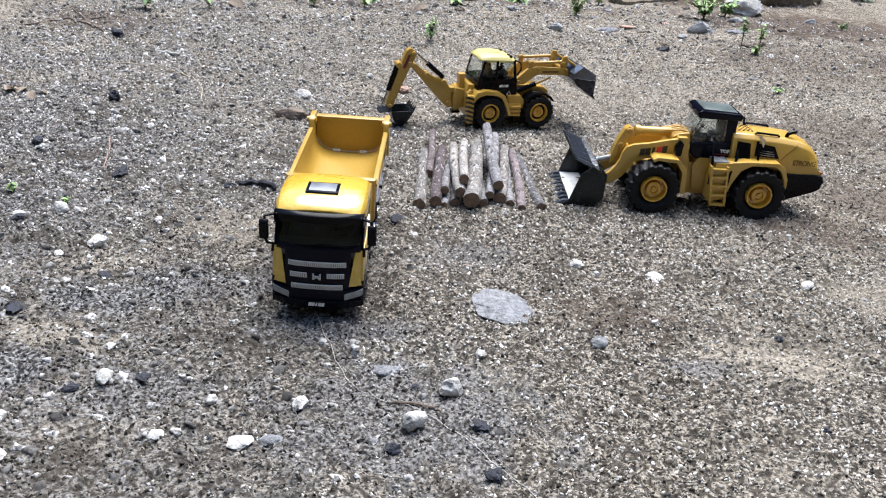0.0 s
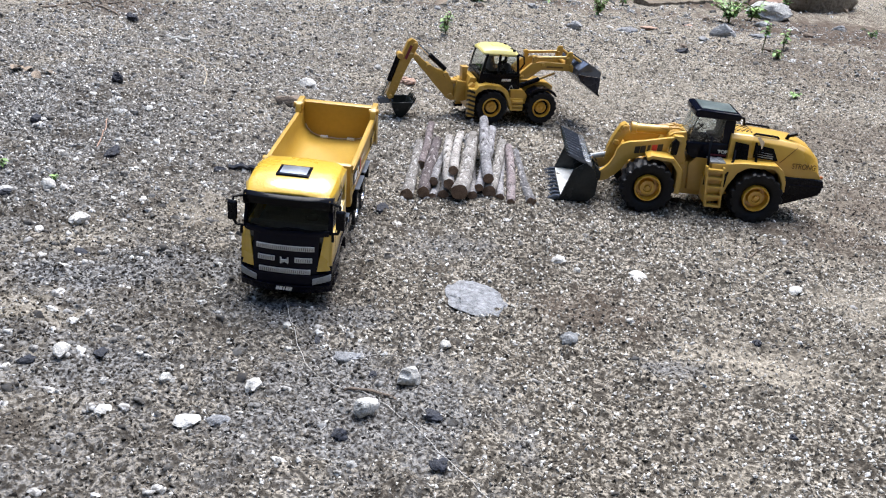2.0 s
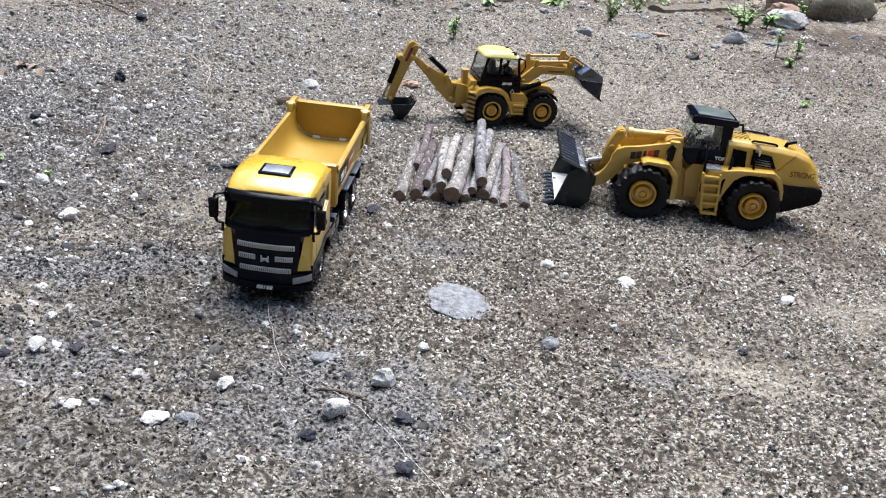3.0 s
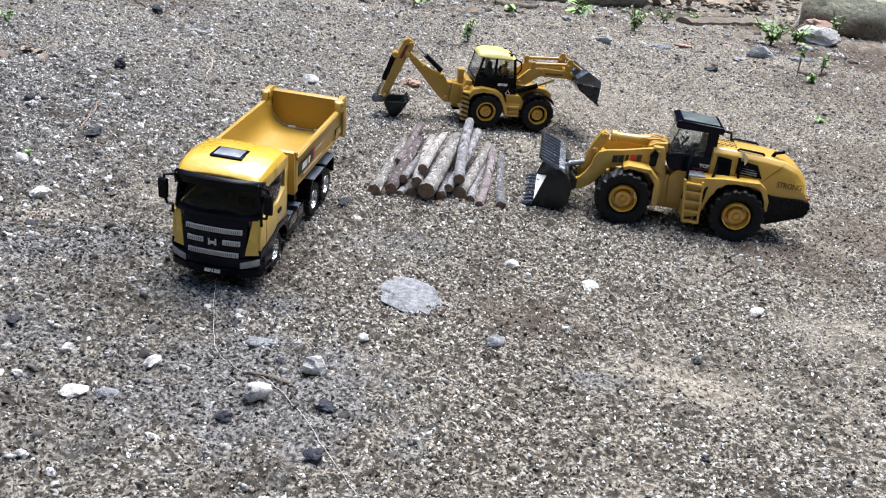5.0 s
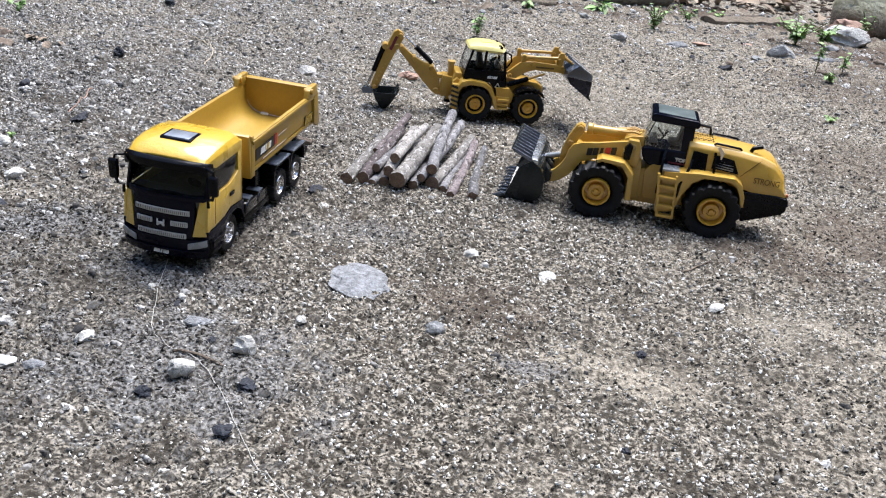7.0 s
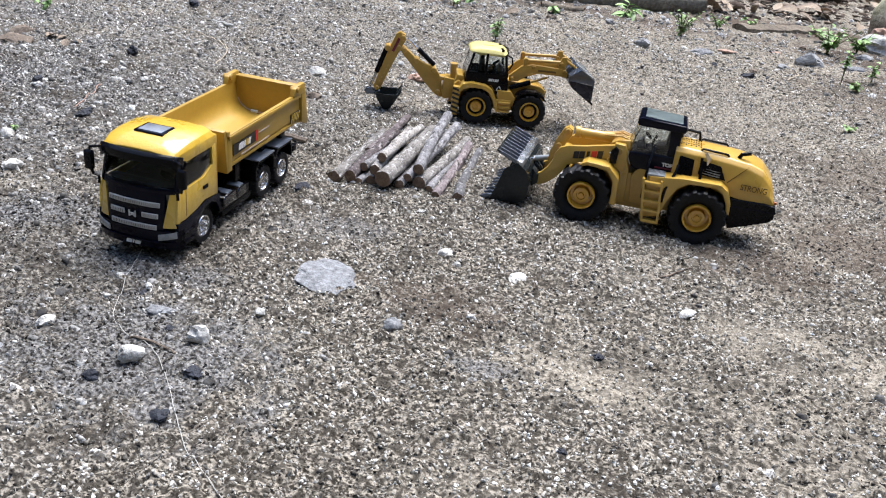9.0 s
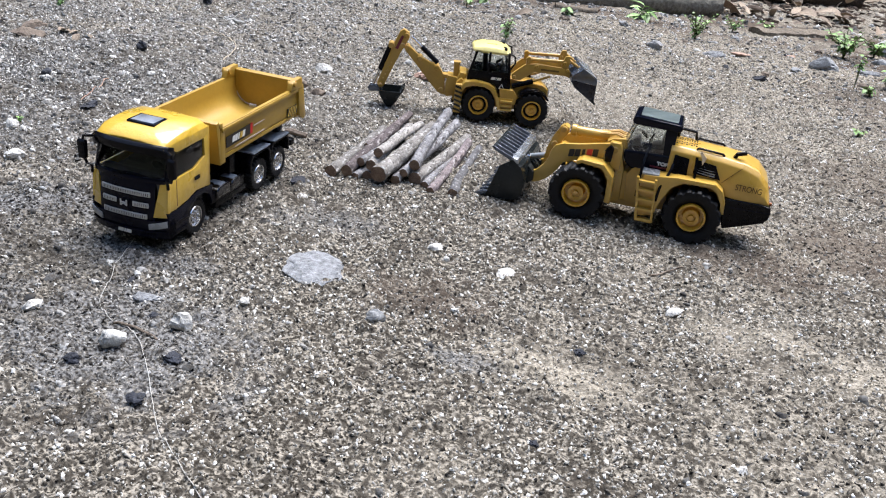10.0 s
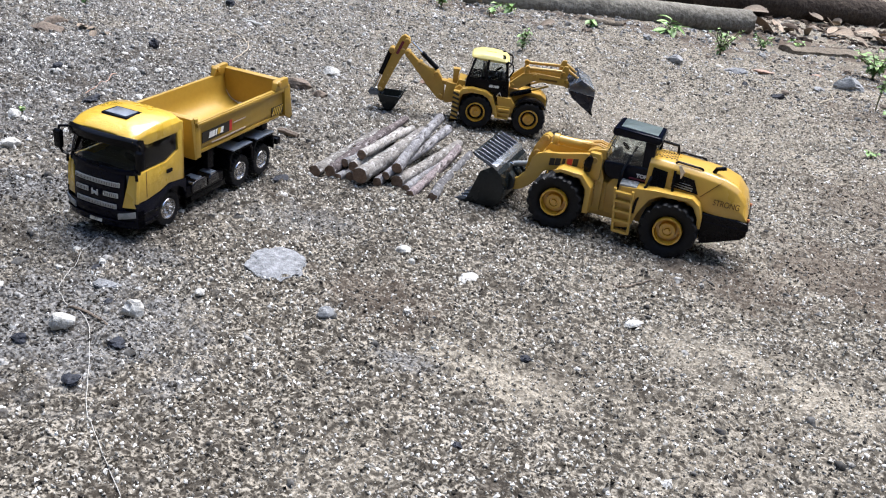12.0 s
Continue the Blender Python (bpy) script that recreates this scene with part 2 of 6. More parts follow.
def blotches(nodes, links, spots, ragged=0.55):
    """A mask of ragged blotches (x, y, reach along x, reach along y) on the ground."""
    place_node, tex = nodes.new("ShaderNodeTexCoord"), nodes.new("ShaderNodeTexNoise")
    tex.inputs["Scale"].default_value, tex.inputs["Detail"].default_value = 55, 8
    links.new(place_node.outputs["Object"], tex.inputs["Vector"])
    edge = nodes.new("ShaderNodeMapRange")
    edge.inputs["From Min"].default_value, edge.inputs["From Max"].default_value = 0.3, 0.7
    edge.inputs["To Min"].default_value, edge.inputs["To Max"].default_value = -ragged, ragged
    links.new(tex.outputs["Fac"], edge.inputs["Value"])
    total = None
    for x, y, rx, ry, most in spots:
        shift, far, wavy, span = nodes.new("ShaderNodeMapping"), nodes.new("ShaderNodeVectorMath"), nodes.new("ShaderNodeMath"), nodes.new("ShaderNodeMapRange")
        shift.inputs["Location"].default_value = (-x / rx, -y / ry, 0)
        shift.inputs["Scale"].default_value = (1 / rx, 1 / ry, 0)
        far.operation = "LENGTH"
        links.new(place_node.outputs["Object"], shift.inputs["Vector"])
        links.new(shift.outputs["Vector"], far.inputs[0])
        links.new(far.outputs["Value"], wavy.inputs[0])
        links.new(edge.outputs[0], wavy.inputs[1])
        span.inputs["From Min"].default_value, span.inputs["From Max"].default_value = 1.15, 0.55
        span.inputs["To Max"].default_value = most
        links.new(wavy.outputs[0], span.inputs["Value"])
        if total is None:
            total = span.outputs[0]
        else:
            both = nodes.new("ShaderNodeMath")
            both.operation = "MAXIMUM"
            links.new(total, both.inputs[0])
            links.new(span.outputs[0], both.inputs[1])
            total = both.outputs[0]
    return total


# bare tan silt, and ground stained by charcoal
TAN_SPOTS = ((0.179, 0.349, 0.032, 0.014, 0.45), (0.255, 0.421, 0.034, 0.024, 0.42), (-0.164, 0.328, 0.026, 0.013, 0.5), (0.298, 0.412, 0.03, 0.02, 0.5), (-0.116, 0.455, 0.03, 0.025, 0.35), (0.10, 0.85, 0.16, 0.10, 0.3))
ASH_SPOTS = ((-0.153, 0.366, 0.040, 0.016, 0.8), (-0.170, 0.303, 0.030, 0.018, 0.85), (-0.112, 0.384, 0.040, 0.018, 0.7), (-0.125, 0.285, 0.045, 0.022, 0.55), (-0.045, 0.352, 0.035, 0.014, 0.6), (0.020, 0.442, 0.030, 0.020, 0.4), (-0.005, 0.285, 0.060, 0.050, 0.6), (0.126, 0.337, 0.020, 0.008, 0.55), (-0.215, 0.47, 0.05, 0.03, 0.2), (-0.25, 0.40, 0.05, 0.03, 0.3), (-0.08, 0.405, 0.02, 0.02, 0.5))

# humus-dark soil; spots at the loader's rear wheel also paint in its shade
HUMUS_SHADE_SPOTS = ((0.098, 0.383, 0.040, 0.022, 0.4), (0.335, 0.57, 0.07, 0.06, 0.55), (0.25, 0.515, 0.05, 0.03, 0.5), (0.36, 0.74, 0.08, 0.07, 0.4), (0.52, 1.25, 0.20, 0.12, 0.9), (0.30, 1.42, 0.30, 0.07, 0.9), (0.05, 1.26, 0.25, 0.05, 0.7), (0.42, 1.02, 0.12, 0.10, 0.45), (-0.36, 0.93, 0.07, 0.05, 0.6), (-0.2, 1.14, 0.2, 0.05, 0.7), (0.6, 1.0, 0.15, 0.12, 0.6))


def soil_material():
    m = mat("sandy_soil", (0.20, 0.155, 0.11), 0.95, spread=0.4, scale=26, bump=1.0, bump_scale=900, specular=0.15)
    nodes, links = m.node_tree.nodes, m.node_tree.links
    shader = nodes["Principled BSDF"]
    place = nodes.new("ShaderNodeTexCoord")

    def field(scale, detail, a, b, lo=0.0, hi=1.0):
        tex = nodes.new("ShaderNodeTexNoise")
        tex.inputs["Scale"].default_value, tex.inputs["Detail"].default_value = scale, detail
        links.new(place.outputs["Object"], tex.inputs["Vector"])
        span = nodes.new("ShaderNodeMapRange")
        span.inputs["From Min"].default_value, span.inputs["From Max"].default_value = a, b
        span.inputs["To Min"].default_value, span.inputs["To Max"].default_value = lo, hi
        links.new(tex.outputs["Fac"], span.inputs["Value"])
        return span.outputs[0]

    def along(axis, a, b, other):
        """Grows from a to b along one axis, broken up by another field."""
        slope, both = nodes.new("ShaderNodeMapRange"), nodes.new("ShaderNodeMath")
        slope.inputs["From Min"].default_value, slope.inputs["From Max"].default_value = a, b
        links.new(split.outputs[axis], slope.inputs["Value"])
        both.operation = "MULTIPLY"
        links.new(slope.outputs[0], both.inputs[0])
        links.new(other, both.inputs[1])
        return both.outputs[0]

    def blend(fac, a, b):
        mix = nodes.new("ShaderNodeMix")
        mix.data_type = "RGBA"
        links.new(fac, mix.inputs["Factor"])
        for key, value in (("A", a), ("B", b)):
            if isinstance(value, tuple):
                mix.inputs[key].default_value = (*value, 1)
            else:
                links.new(value, mix.inputs[key])
        return mix.outputs["Result"]

    split = nodes.new("ShaderNodeSeparateXYZ")
    links.new(place.outputs["Object"], split.inputs[0])
    base = blend(field(760, 4, 0.42, 0.60), (0.024, 0.020, 0.015), (0.33, 0.295, 0.245))
    ash = blend(field(640, 4, 0.42, 0.64), (0.014, 0.014, 0.016), (0.27, 0.268, 0.268))
    silt = blend(field(600, 4, 0.38, 0.62), (0.16, 0.138, 0.108), (0.42, 0.375, 0.305))
    colour = blend(along("X", 0.06, -0.30, field(11, 6, 0.34, 0.56, 0.25, 1.0)), base, ash)
    colour = blend(field(9, 6, 0.56, 0.68, 0.0, 0.6), colour, silt)
    colour = blend(field(34, 7, 0.52, 0.66, 0.0, 0.7), colour, (0.05, 0.041, 0.032))
    colour = blend(along("Y", 0.5, 1.1, field(16, 6, 0.3, 0.6, 0.2, 0.75)), colour, silt)
    colour = blend(along("X", 0.10, 0.30, field(13, 6, 0.40, 0.62, 0.0, 0.45)), colour, silt)
    colour = blend(field(380, 6, 0.50, 0.58, 0.0, 0.85), colour, (0.022, 0.018, 0.014))
    colour = blend(blotches(nodes, links, ASH_SPOTS), colour, ash)
    colour = blend(blotches(nodes, links, TAN_SPOTS), colour, silt)
    colour = blend(blotches(nodes, links, HUMUS_SHADE_SPOTS), colour, (0.075, 0.055, 0.042))
    links.new(colour, shader.inputs["Base Color"])
    return m


def build_ground():
    xs = axis_steps(-0.46, 0.62, 0.0018, 60)
    ys = axis_steps(0.16, 1.22, 0.0018, 60)
    verts = [(x, y, ground_height(x, y) if abs(x) < 3 and abs(y) < 4 else rise(x, y)) for y in ys for x in xs]
    nx = len(xs)
    faces = [(j * nx + i, j * nx + i + 1, (j + 1) * nx + i + 1, (j + 1) * nx + i) for j in range(len(ys) - 1) for i in range(nx - 1)]
    data = bpy.data.meshes.new("ground")
    data.from_pydata(verts, [], faces)
    GRID.update(xs=np.array(xs), ys=np.array(ys), z=np.array([v[2] for v in verts]).reshape(len(ys), nx))
    data.polygons.foreach_set("use_smooth", [True] * len(faces))
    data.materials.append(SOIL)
    return tagged(new("ground", data), "grey-brown sandy soil strewn with grit and ash", "ground", kind="structure")


GRID = {}
SOIL = soil_material()
build_ground()


def on_ground(x, y):
    """Heights of the ground sheet at arrays of places."""
    xs, ys, z = GRID["xs"], GRID["ys"], GRID["z"]
    i = np.clip(np.searchsorted(xs, x) - 1, 0, len(xs) - 2)
    j = np.clip(np.searchsorted(ys, y) - 1, 0, len(ys) - 2)
    u, v = (x - xs[i]) / (xs[i + 1] - xs[i]), (y - ys[j]) / (ys[j + 1] - ys[j])
    return z[j, i] * (1 - u) * (1 - v) + z[j, i + 1] * u * (1 - v) + z[j + 1, i] * (1 - u) * v + z[j + 1, i + 1] * u * v


def ground_z(x, y):
    return float(on_ground(np.array([x]), np.array([y]))[0])


# ---- plain dark walls added far out of sight to block low sky round the plot ----
SHADE_WALL = mat("dark_shade_wall", (0.045, 0.05, 0.035), 0.95, spread=0.5, scale=2, bump=0.8, bump_scale=12)


def shade_wall(name, x0, x1, y0, y1):
    bm = box(x0, x1, y0, y1, -0.2, 3.4, 0.02)
    tagged(part(name, bm, SHADE_WALL, None, unit=1.0), "plain dark wall added out of sight to block low sky", "wall", kind="structure")


shade_wall("shade_wall_north", -4.0, 4.6, 5.0, 5.2)
shade_wall("shade_wall_south", -4.0, 4.6, -3.2, -3.0)
shade_wall("shade_wall_west", -4.2, -4.0, -3.0, 5.0)
shade_wall("shade_wall_east", 4.6, 4.8, -3.0, 5.0)


# ---- toy vehicles ----
UP_FRONT = Euler((radians(90), 0, radians(90))).to_matrix().to_4x4()   # lettering on a face that looks along +x
UP_NEAR = Euler((radians(90), 0, radians(180))).to_matrix().to_4x4()   # on a face that looks along +y
UP_FAR = Euler((radians(90), 0, 0)).to_matrix().to_4x4()               # on a face that looks along -y


def brand_blocks(parent, where, name, colours, size, label):
    """A brand mark as five plain slanted blocks in its colours."""
    for k, material in enumerate(colours):
        h, w = size / 2, size * (0.20 if k == 2 else 0.37)
        own = bmesh.new()
        lean = 0.12 * size
        for z in (-0.12, 0.12):
            own.faces.new([own.verts.new(p) for p in ((-w - lean, -h, z), (w - lean, -h, z), (w + lean, h, z), (-w + lean, h, z))])
        a, b = list(own.faces)
        low, high = list(a.verts), list(b.verts)
        for j in range(4):
            own.faces.new((low[j], low[(j + 1) % 4], high[(j + 1) % 4], high[j]))
        ob = part(name, own, material, parent, label)
        ob.matrix_local = where @ Matrix.Translation(((k - 2) * size * 0.80 * MM, 0, 0))


def place(x, y, z, turn):
    return Matrix.Translation((x * MM, y * MM, z * MM)) @ turn


def wheel(parent, x, y, z, r, width, side_sign, tread, rim_material, blocks, lug, dish, name="wheel", k=0.6):
    """wheel > tyre, rim, hub cap: the tyre is the wheel's own mesh."""
    t = part(name, tyre(r, width, blocks, lug), RUBBER, parent, tread, at=(x, y, z), smooth=40)
    s = side_sign
    w = width / 2
    k = k * r
    profile = [(k * 0.84, -w * 0.7), (k, -w * 0.7), (k * 1.02, w * 0.92), (k * 0.97, w * 1.02), (k * 0.88, w * 1.0), (k * 0.80, w * (0.98 - dish)), (k * 0.62, w * (0.96 - dish)), (k * 0.56, w * (1.02 - dish * 0.4)), (k * 0.34, w * (1.06 - dish * 0.4)), (k * 0.31, w * (0.90 - dish * 0.4)), (k * 0.20, w * (0.90 - dish * 0.4)), (k * 0.17, w * (1.08 - dish * 0.4)), (k * 0.02, w * (1.10 - dish * 0.4))]
    part("rim", lathe(profile, s, 28), rim_material, t)
    return t


def dump_truck(m):
    truck = thing("toy_dump_truck", "yellow die-cast toy dump truck with black chassis on gravel", "toy truck", m)
    P = lambda name, bm, material, parent=truck, label="", **k: part(name, bm, material, parent, label, **k)
    # chassis
    bm = box(-112, 22, -8, 8, 10, 19, 0.6)
    box(-30, 10, -15, 15, 9, 18, 0.8, bm)
    for x in (-69.5, -92.8, -4.5):
        rod((x, -16, 9.6), (x, 16, 9.6), 1.8, bm=bm)
    box(-112, -100, -14, 14, 12, 21, 0.8, bm)
    P("chassis", bm, BLACK, label="black plastic chassis")
    for s in (-1, 1):
        bm = box(-56, -24, s * 13 - 5, s * 13 + 5, 5.5, 9.0, 0.5)
        box(-54, -20, s * 14 - 4, s * 14 + 4, 9, 15, 0.7, bm)
        P("side_skirt", bm, BLACK)
        for x0, x1, top in ((-37, -24, 17.6), (-48, -38.5, 17.0)):
            tank = P("tank", side([(x0, 11), (x1, 11), (x1 + 0.2, top - 2), (x1 - 2, top), (x0 + 1.5, top), (x0, top - 1.5)], s * 10, s * 19.5, 1.2, segments=3), GLOSS, label="glossy black tank")
            # grey strip that paints the reflection along the tank's top
            part("tank_top_glint", box((x0 + x1) / 2 - 2.6, (x0 + x1) / 2 + 2.6, min(s * 11, s * 18.6), max(s * 11, s * 18.6), top - 0.4, top + 0.4, 0.3), GREY_FLAP, tank)
        for x0, x1 in ((-80.5, -57), (-104, -81.2)):
            c = (x0 + x1) / 2
            arch = [(x1, 14.0), (x1 + 0.3, 21), (x1 - 2.4, 25.2), (x0 + 2.4, 25.2), (x0 - 0.2, 21), (x0, 14.0), (x0 + 1.2, 14.5), (x0 + 1.5, 20.4), (x0 + 3.4, 23.6), (x1 - 3.4, 23.6), (x1 - 1.5, 20.4), (x1 - 1.2, 14.5)]
            guard = P("mudguard", side(arch, s * 9.5, s * 20.5, 0.25), BLACK)
            # grey top plate, its blue-grey lightened to stand for reflected sky
            part("flap", box(x0 + 2.0, x1 - 2.0, min(s * 10.0, s * 21.4), max(s * 10.0, s * 21.4), 25.3, 26.1, 0.3), GREY_FLAP, guard, "grey mudguard top lightened for reflected sky")
        P("rear_light", box(-117, -112, s * 14 - 3.5, s * 14 + 3.5, 13, 17, 0.6), BLACK)
        for x in (-3.2, -69.5, -92.8):
            wheel(truck, x, s * 15.6, 9.5, 9.5, 7.0, s, "black rubber tyre", CHROME, 22, 1.4, 0.4)
        # lugs on the front rims
        ring = bmesh.new()
        for k in range(8):
            a = k * math.pi / 4
            rod((-3.2 + 2.6 * math.cos(a), s * 18.6, 9.5 + 2.6 * math.sin(a)), (-3.2 + 2.6 * math.cos(a), s * 19.5, 9.5 + 2.6 * math.sin(a)), 0.55, sides=6, bm=ring)
        P("wheel_nuts", ring, CHROME)
    # cab: a rounded shell with window openings, built of panels round a dark interior
    W = 21.2
    back = -14.0
    shell = bmesh.new()
    roof_rows = []
    for x, top, half in ((-14, 58.0, 18.8), (-11.5, 59.8, 19.4), (-4, 60.6, 19.7), (6, 60.5, 19.7), (14, 59.6, 19.4), (20, 57.6, 18.6), (22.4, 55.8, 17.4)):
        side_low = 51.0 if x < 18 else 53.6
        roof_rows.append([(x, -W if x < 18 else -19.5, side_low), (x, -W + 0.2 if x < 18 else -19.3, 56.0 if x < 18 else 54.2), (x, -half, top - 1.8), (x, -half + 3.5, top - 0.2), (x, -6, top + 0.5), (x, 6, top + 0.5), (x, half - 3.5, top - 0.2), (x, half, top - 1.8), (x, W - 0.2 if x < 18 else 19.3, 56.0 if x < 18 else 54.2), (x, W if x < 18 else 19.5, side_low)])
    lofted(roof_rows, 0.5, shell)
    cab = P("cab", shell, PAINT_CAB, label="glossy yellow cab")
    part("sunroof", box(1.0, 12.5, -7.6, 7.6, 59.6, 61.25, 0.3), NAVY, cab, "black roof hatch with a glossy pane")
    # pale grey pane colour stands in for the sky mirrored in the hatch
    part("hatch_pane", box(2.2, 11.2, -6.2, 6.2, 61.0, 61.45, 0.1), mat("hatch_sky_tint", (0.27, 0.29, 0.33), 0.38, metal=0.6, spread=0.3, scale=160), cab)
    part("back_panel", box(back, back + 1.6, -W, W, 24, 53, 0.5), PAINT_CAB, cab)
    for s in (-1, 1):
        y0, y1 = sorted((s * (W - 1.4), s * W))
        outline = [(back, 24.0), (back, 52), (-9.0, 52), (-9.0, 47.5), (-9.5, 41.5), (-4, 39.2), (0, 37.8), (18.0, 37.6), (22.6, 36.0), (23.4, 30), (24.0, 22.4), (17, 22.0), (6, 23.4), (-1, 25.5)]
        door = part("door", side(outline, y0, y1, 0.35), PAINT_CAB, cab)
        part("door_seam", box(15.6, 16.1, min(s * W, s * (W + 0.1)), max(s * W, s * (W + 0.1)), 23.5, 37.4, 0), BROWN_INK, door)
        part("door_handle", box(-3.8, 0.6, min(s * W, s * (W + 0.7)), max(s * W, s * (W + 0.7)), 31.5, 33.5, 0.3), BLACK, door)
        part("side_window", side([(-8.8, 51), (16.5, 51), (20.5, 38.2), (0, 38.2), (-8.8, 41.8)], s * (W - 1.5), s * (W - 0.9), 0.1), BLACK, cab, "black side window frame")
        part("window_pane", side([(-8.0, 50.4), (14.8, 50.4), (18.0, 39.4), (1, 39.4), (-8.0, 42.6)], s * (W - 0.85), s * (W - 0.45), 0.05), GLASS_SMOKE, cab)
        # wheel arch and lower trim
        arch = [(24.0, 22.2), (17, 21.6), (6, 23.0), (-1.5, 25.0), (back - 1.0, 24.0), (back - 1.0, 13.0), (-14.8, 15.0), (-12.4, 19.4), (-7.4, 22.0), (-2.0, 22.0), (4.0, 18.6), (7.4, 13.0), (7.6, 8.6), (23.6, 8.6)]
        arch_part = P("wheel_arch", side(arch, s * (W - 3.0), s * (W + 0.3), 0.5), NAVY, label="black lower cab trim")
        for z in (9.5, 14.5):
            part("step", box(8, 19, min(s * W, s * (W + 0.9)), max(s * W, s * (W + 0.9)), z, z + 1.2, 0.3), BLACK, arch_part)
        mirror = P("mirror", side([(23.0, 41.5), (25.4, 41.5), (25.8, 50.5), (24.6, 51.5), (22.6, 50.5)], s * 22.6, s * 26.8, 0.8), BLACK)
        part("bracket", pipe([(21.5, s * 20.5, 53.0), (23.6, s * 24.2, 52.8), (24, s * 24.6, 50)], 0.75), BLACK, mirror)
        part("bracket", pipe([(24, s * 24.6, 42.5), (23.4, s * 23.4, 39.0), (23.0, s * 21.0, 38.5), (22.8, s * 21.2, 34.5)], 0.75), BLACK, mirror)
    # interior
    P("interior", box(-11, 12, -17, 17, 24, 36, 1.0), SEAT, label="dark cab interior")
    for s in (-1, 1):
        P("seat", side([(-9, 34), (4, 34), (4, 38), (-4, 38.5), (-6, 51), (-9, 51)], s * 9.5 - 5, s * 9.5 + 5, 0.9), SEAT)
    P("dashboard", side([(12, 33), (23, 33), (23.5, 37), (18, 39.4), (13, 38)], -18, 18, 0.7), SEAT)
    steering = bmesh.new()
    bmesh.ops.create_cone(steering, segments=18, radius1=3.4, radius2=3.4, depth=0.7, cap_ends=True)
    bmesh.ops.transform(steering, matrix=Matrix.Translation((12.5, 9, 41)) @ pose(0, 0, 0, 0, -55, 0), verts=steering.verts)
    P("steering_wheel", steering, BLACK)
    # front: curved panel by rows
    def bow(y, x):
        return x - 4.4 * (abs(y) / W) ** 2.8
    def face_band(z0, z1, x0, x1, half, thick=1.8, n=10):
        own = bmesh.new()
        rings = []
        for k in range(n + 1):
            y = half * (2 * k / n - 1)
            a, b = bow(y, x0), bow(y, x1)
            rings.append([(a - thick, y, z0), (a, y, z0), (b, y, z1), (b - thick, y, z1)])
        return lofted(rings, 0.35, own)
    P("front_panel", face_band(18.5, 37.2, 28.2, 26.0, 15.2), NAVY, label="glossy black front panel")
    for s in (-1, 1):
        wing = bmesh.new()
        rings = []
        for k in range(5):
            f = k / 4
            yb, yt = s * (14.6 + f * 6.8), s * (17.2 + f * 4.0)
            rings.append([(bow(yb, 28.0) - 1.4, yb, 19.8), (bow(yb, 28.0) + 0.1, yb, 19.8), (bow(yt, 25.8) + 0.1, yt, 37.0), (bow(yt, 25.8) - 1.4, yt, 37.0)])
        lofted(rings, 0.3, wing)
        P("corner_panel", wing, PAINT_CAB, label="yellow corner panel")
    for z, half, gap in ((31.2, 13.4, 0), (25.6, 12.6, 4.6), (19.9, 12.0, 0)):
        x = 27.0 + (33 - z) * 0.09
        spans = [(-half, half)] if not gap else [(-half, -gap), (gap, half)]
        for a, b in spans:
            own, rings = bmesh.new(), []
            for k in range(7):
                y = a + (b - a) * k / 6
                xx = bow(y, x) + 0.55
                rings.append([(xx - 0.6, y, z - 1.25), (xx + 0.15, y, z - 1.15), (xx + 0.05, y, z + 1.15), (xx - 0.6, y, z + 1.25)])
            lofted(rings, 0.15, own)
            grille = P("grille", own, SILVER, label="silver mesh grille")
            bars = bmesh.new()
            n = max(4, int((b - a) / 0.95))
            for k in range(1, n):
                y = a + (b - a) * k / n
                xx = bow(y, x) + 0.72
                box(xx - 0.05, xx + 0.06, y - 0.1, y + 0.1, z - 0.8, z + 0.8, 0, bars)
            part("grille_slots", bars, BLACK, grille)
    emblem = bmesh.new()
    for a, b in (((-1.6, 27.0), (-1.6, 24.2)), ((1.6, 27.0), (1.6, 24.2)), ((-1.6, 25.6), (1.6, 25.6)), ((-1.8, 24.0), (0, 25.2)), ((1.8, 24.0), (0, 25.2))):
        rod((28.7, a[0], a[1]), (28.7, b[0], b[1]), 0.4, sides=6, bm=emblem)
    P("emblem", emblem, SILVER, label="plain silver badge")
    # bumper
    bumper = P("bumper", face_band(8.6, 18.4, 28.2, 29.2, W + 0.3, 6.0), NAVY, label="glossy black bumper")
    for s in (-1, 1):
        own, rings = bmesh.new(), []
        for k in range(6):
            y = s * (13.0 + 8.2 * k / 5)
            xx = bow(y, 29.0) + 0.5
            lift = 1.6 * k / 5
            rings.append([(xx - 1.0, y, 13.5 + lift), (xx, y, 13.5 + lift), (xx, y, 16.6 + lift * 1.2), (xx - 1.0, y, 16.6 + lift * 1.2)])
        lofted(rings, 0.3, own)
        part("headlight", own, LAMP_GREY, bumper, "grey headlight lens")
    part("lip", face_band(12.2, 13.0, 29.6, 29.6, 20.5, 1.4), NAVY, bumper)
    brand_blocks(bumper, place(28.95, 0, 10.8, UP_FRONT), "brand_mark", [WHITE_INK] * 5, 1.9, "white block of a brand mark")
    # windscreen, wipers, visor
    ws = bmesh.new()
    rings = []
    for k in range(11):
        y = 18.8 * (2 * k / 10 - 1)
        rings.append([(bow(y, 25.2) - 0.5, y * 1.03, 38.2), (bow(y, 25.2), y * 1.03, 38.2), (bow(y, 20.6), y, 53.0), (bow(y, 20.6) - 0.5, y, 53.0)])
    screen = P("windscreen", lofted(rings, 0, ws), GLASS_DARK, label="tinted curved windscreen")
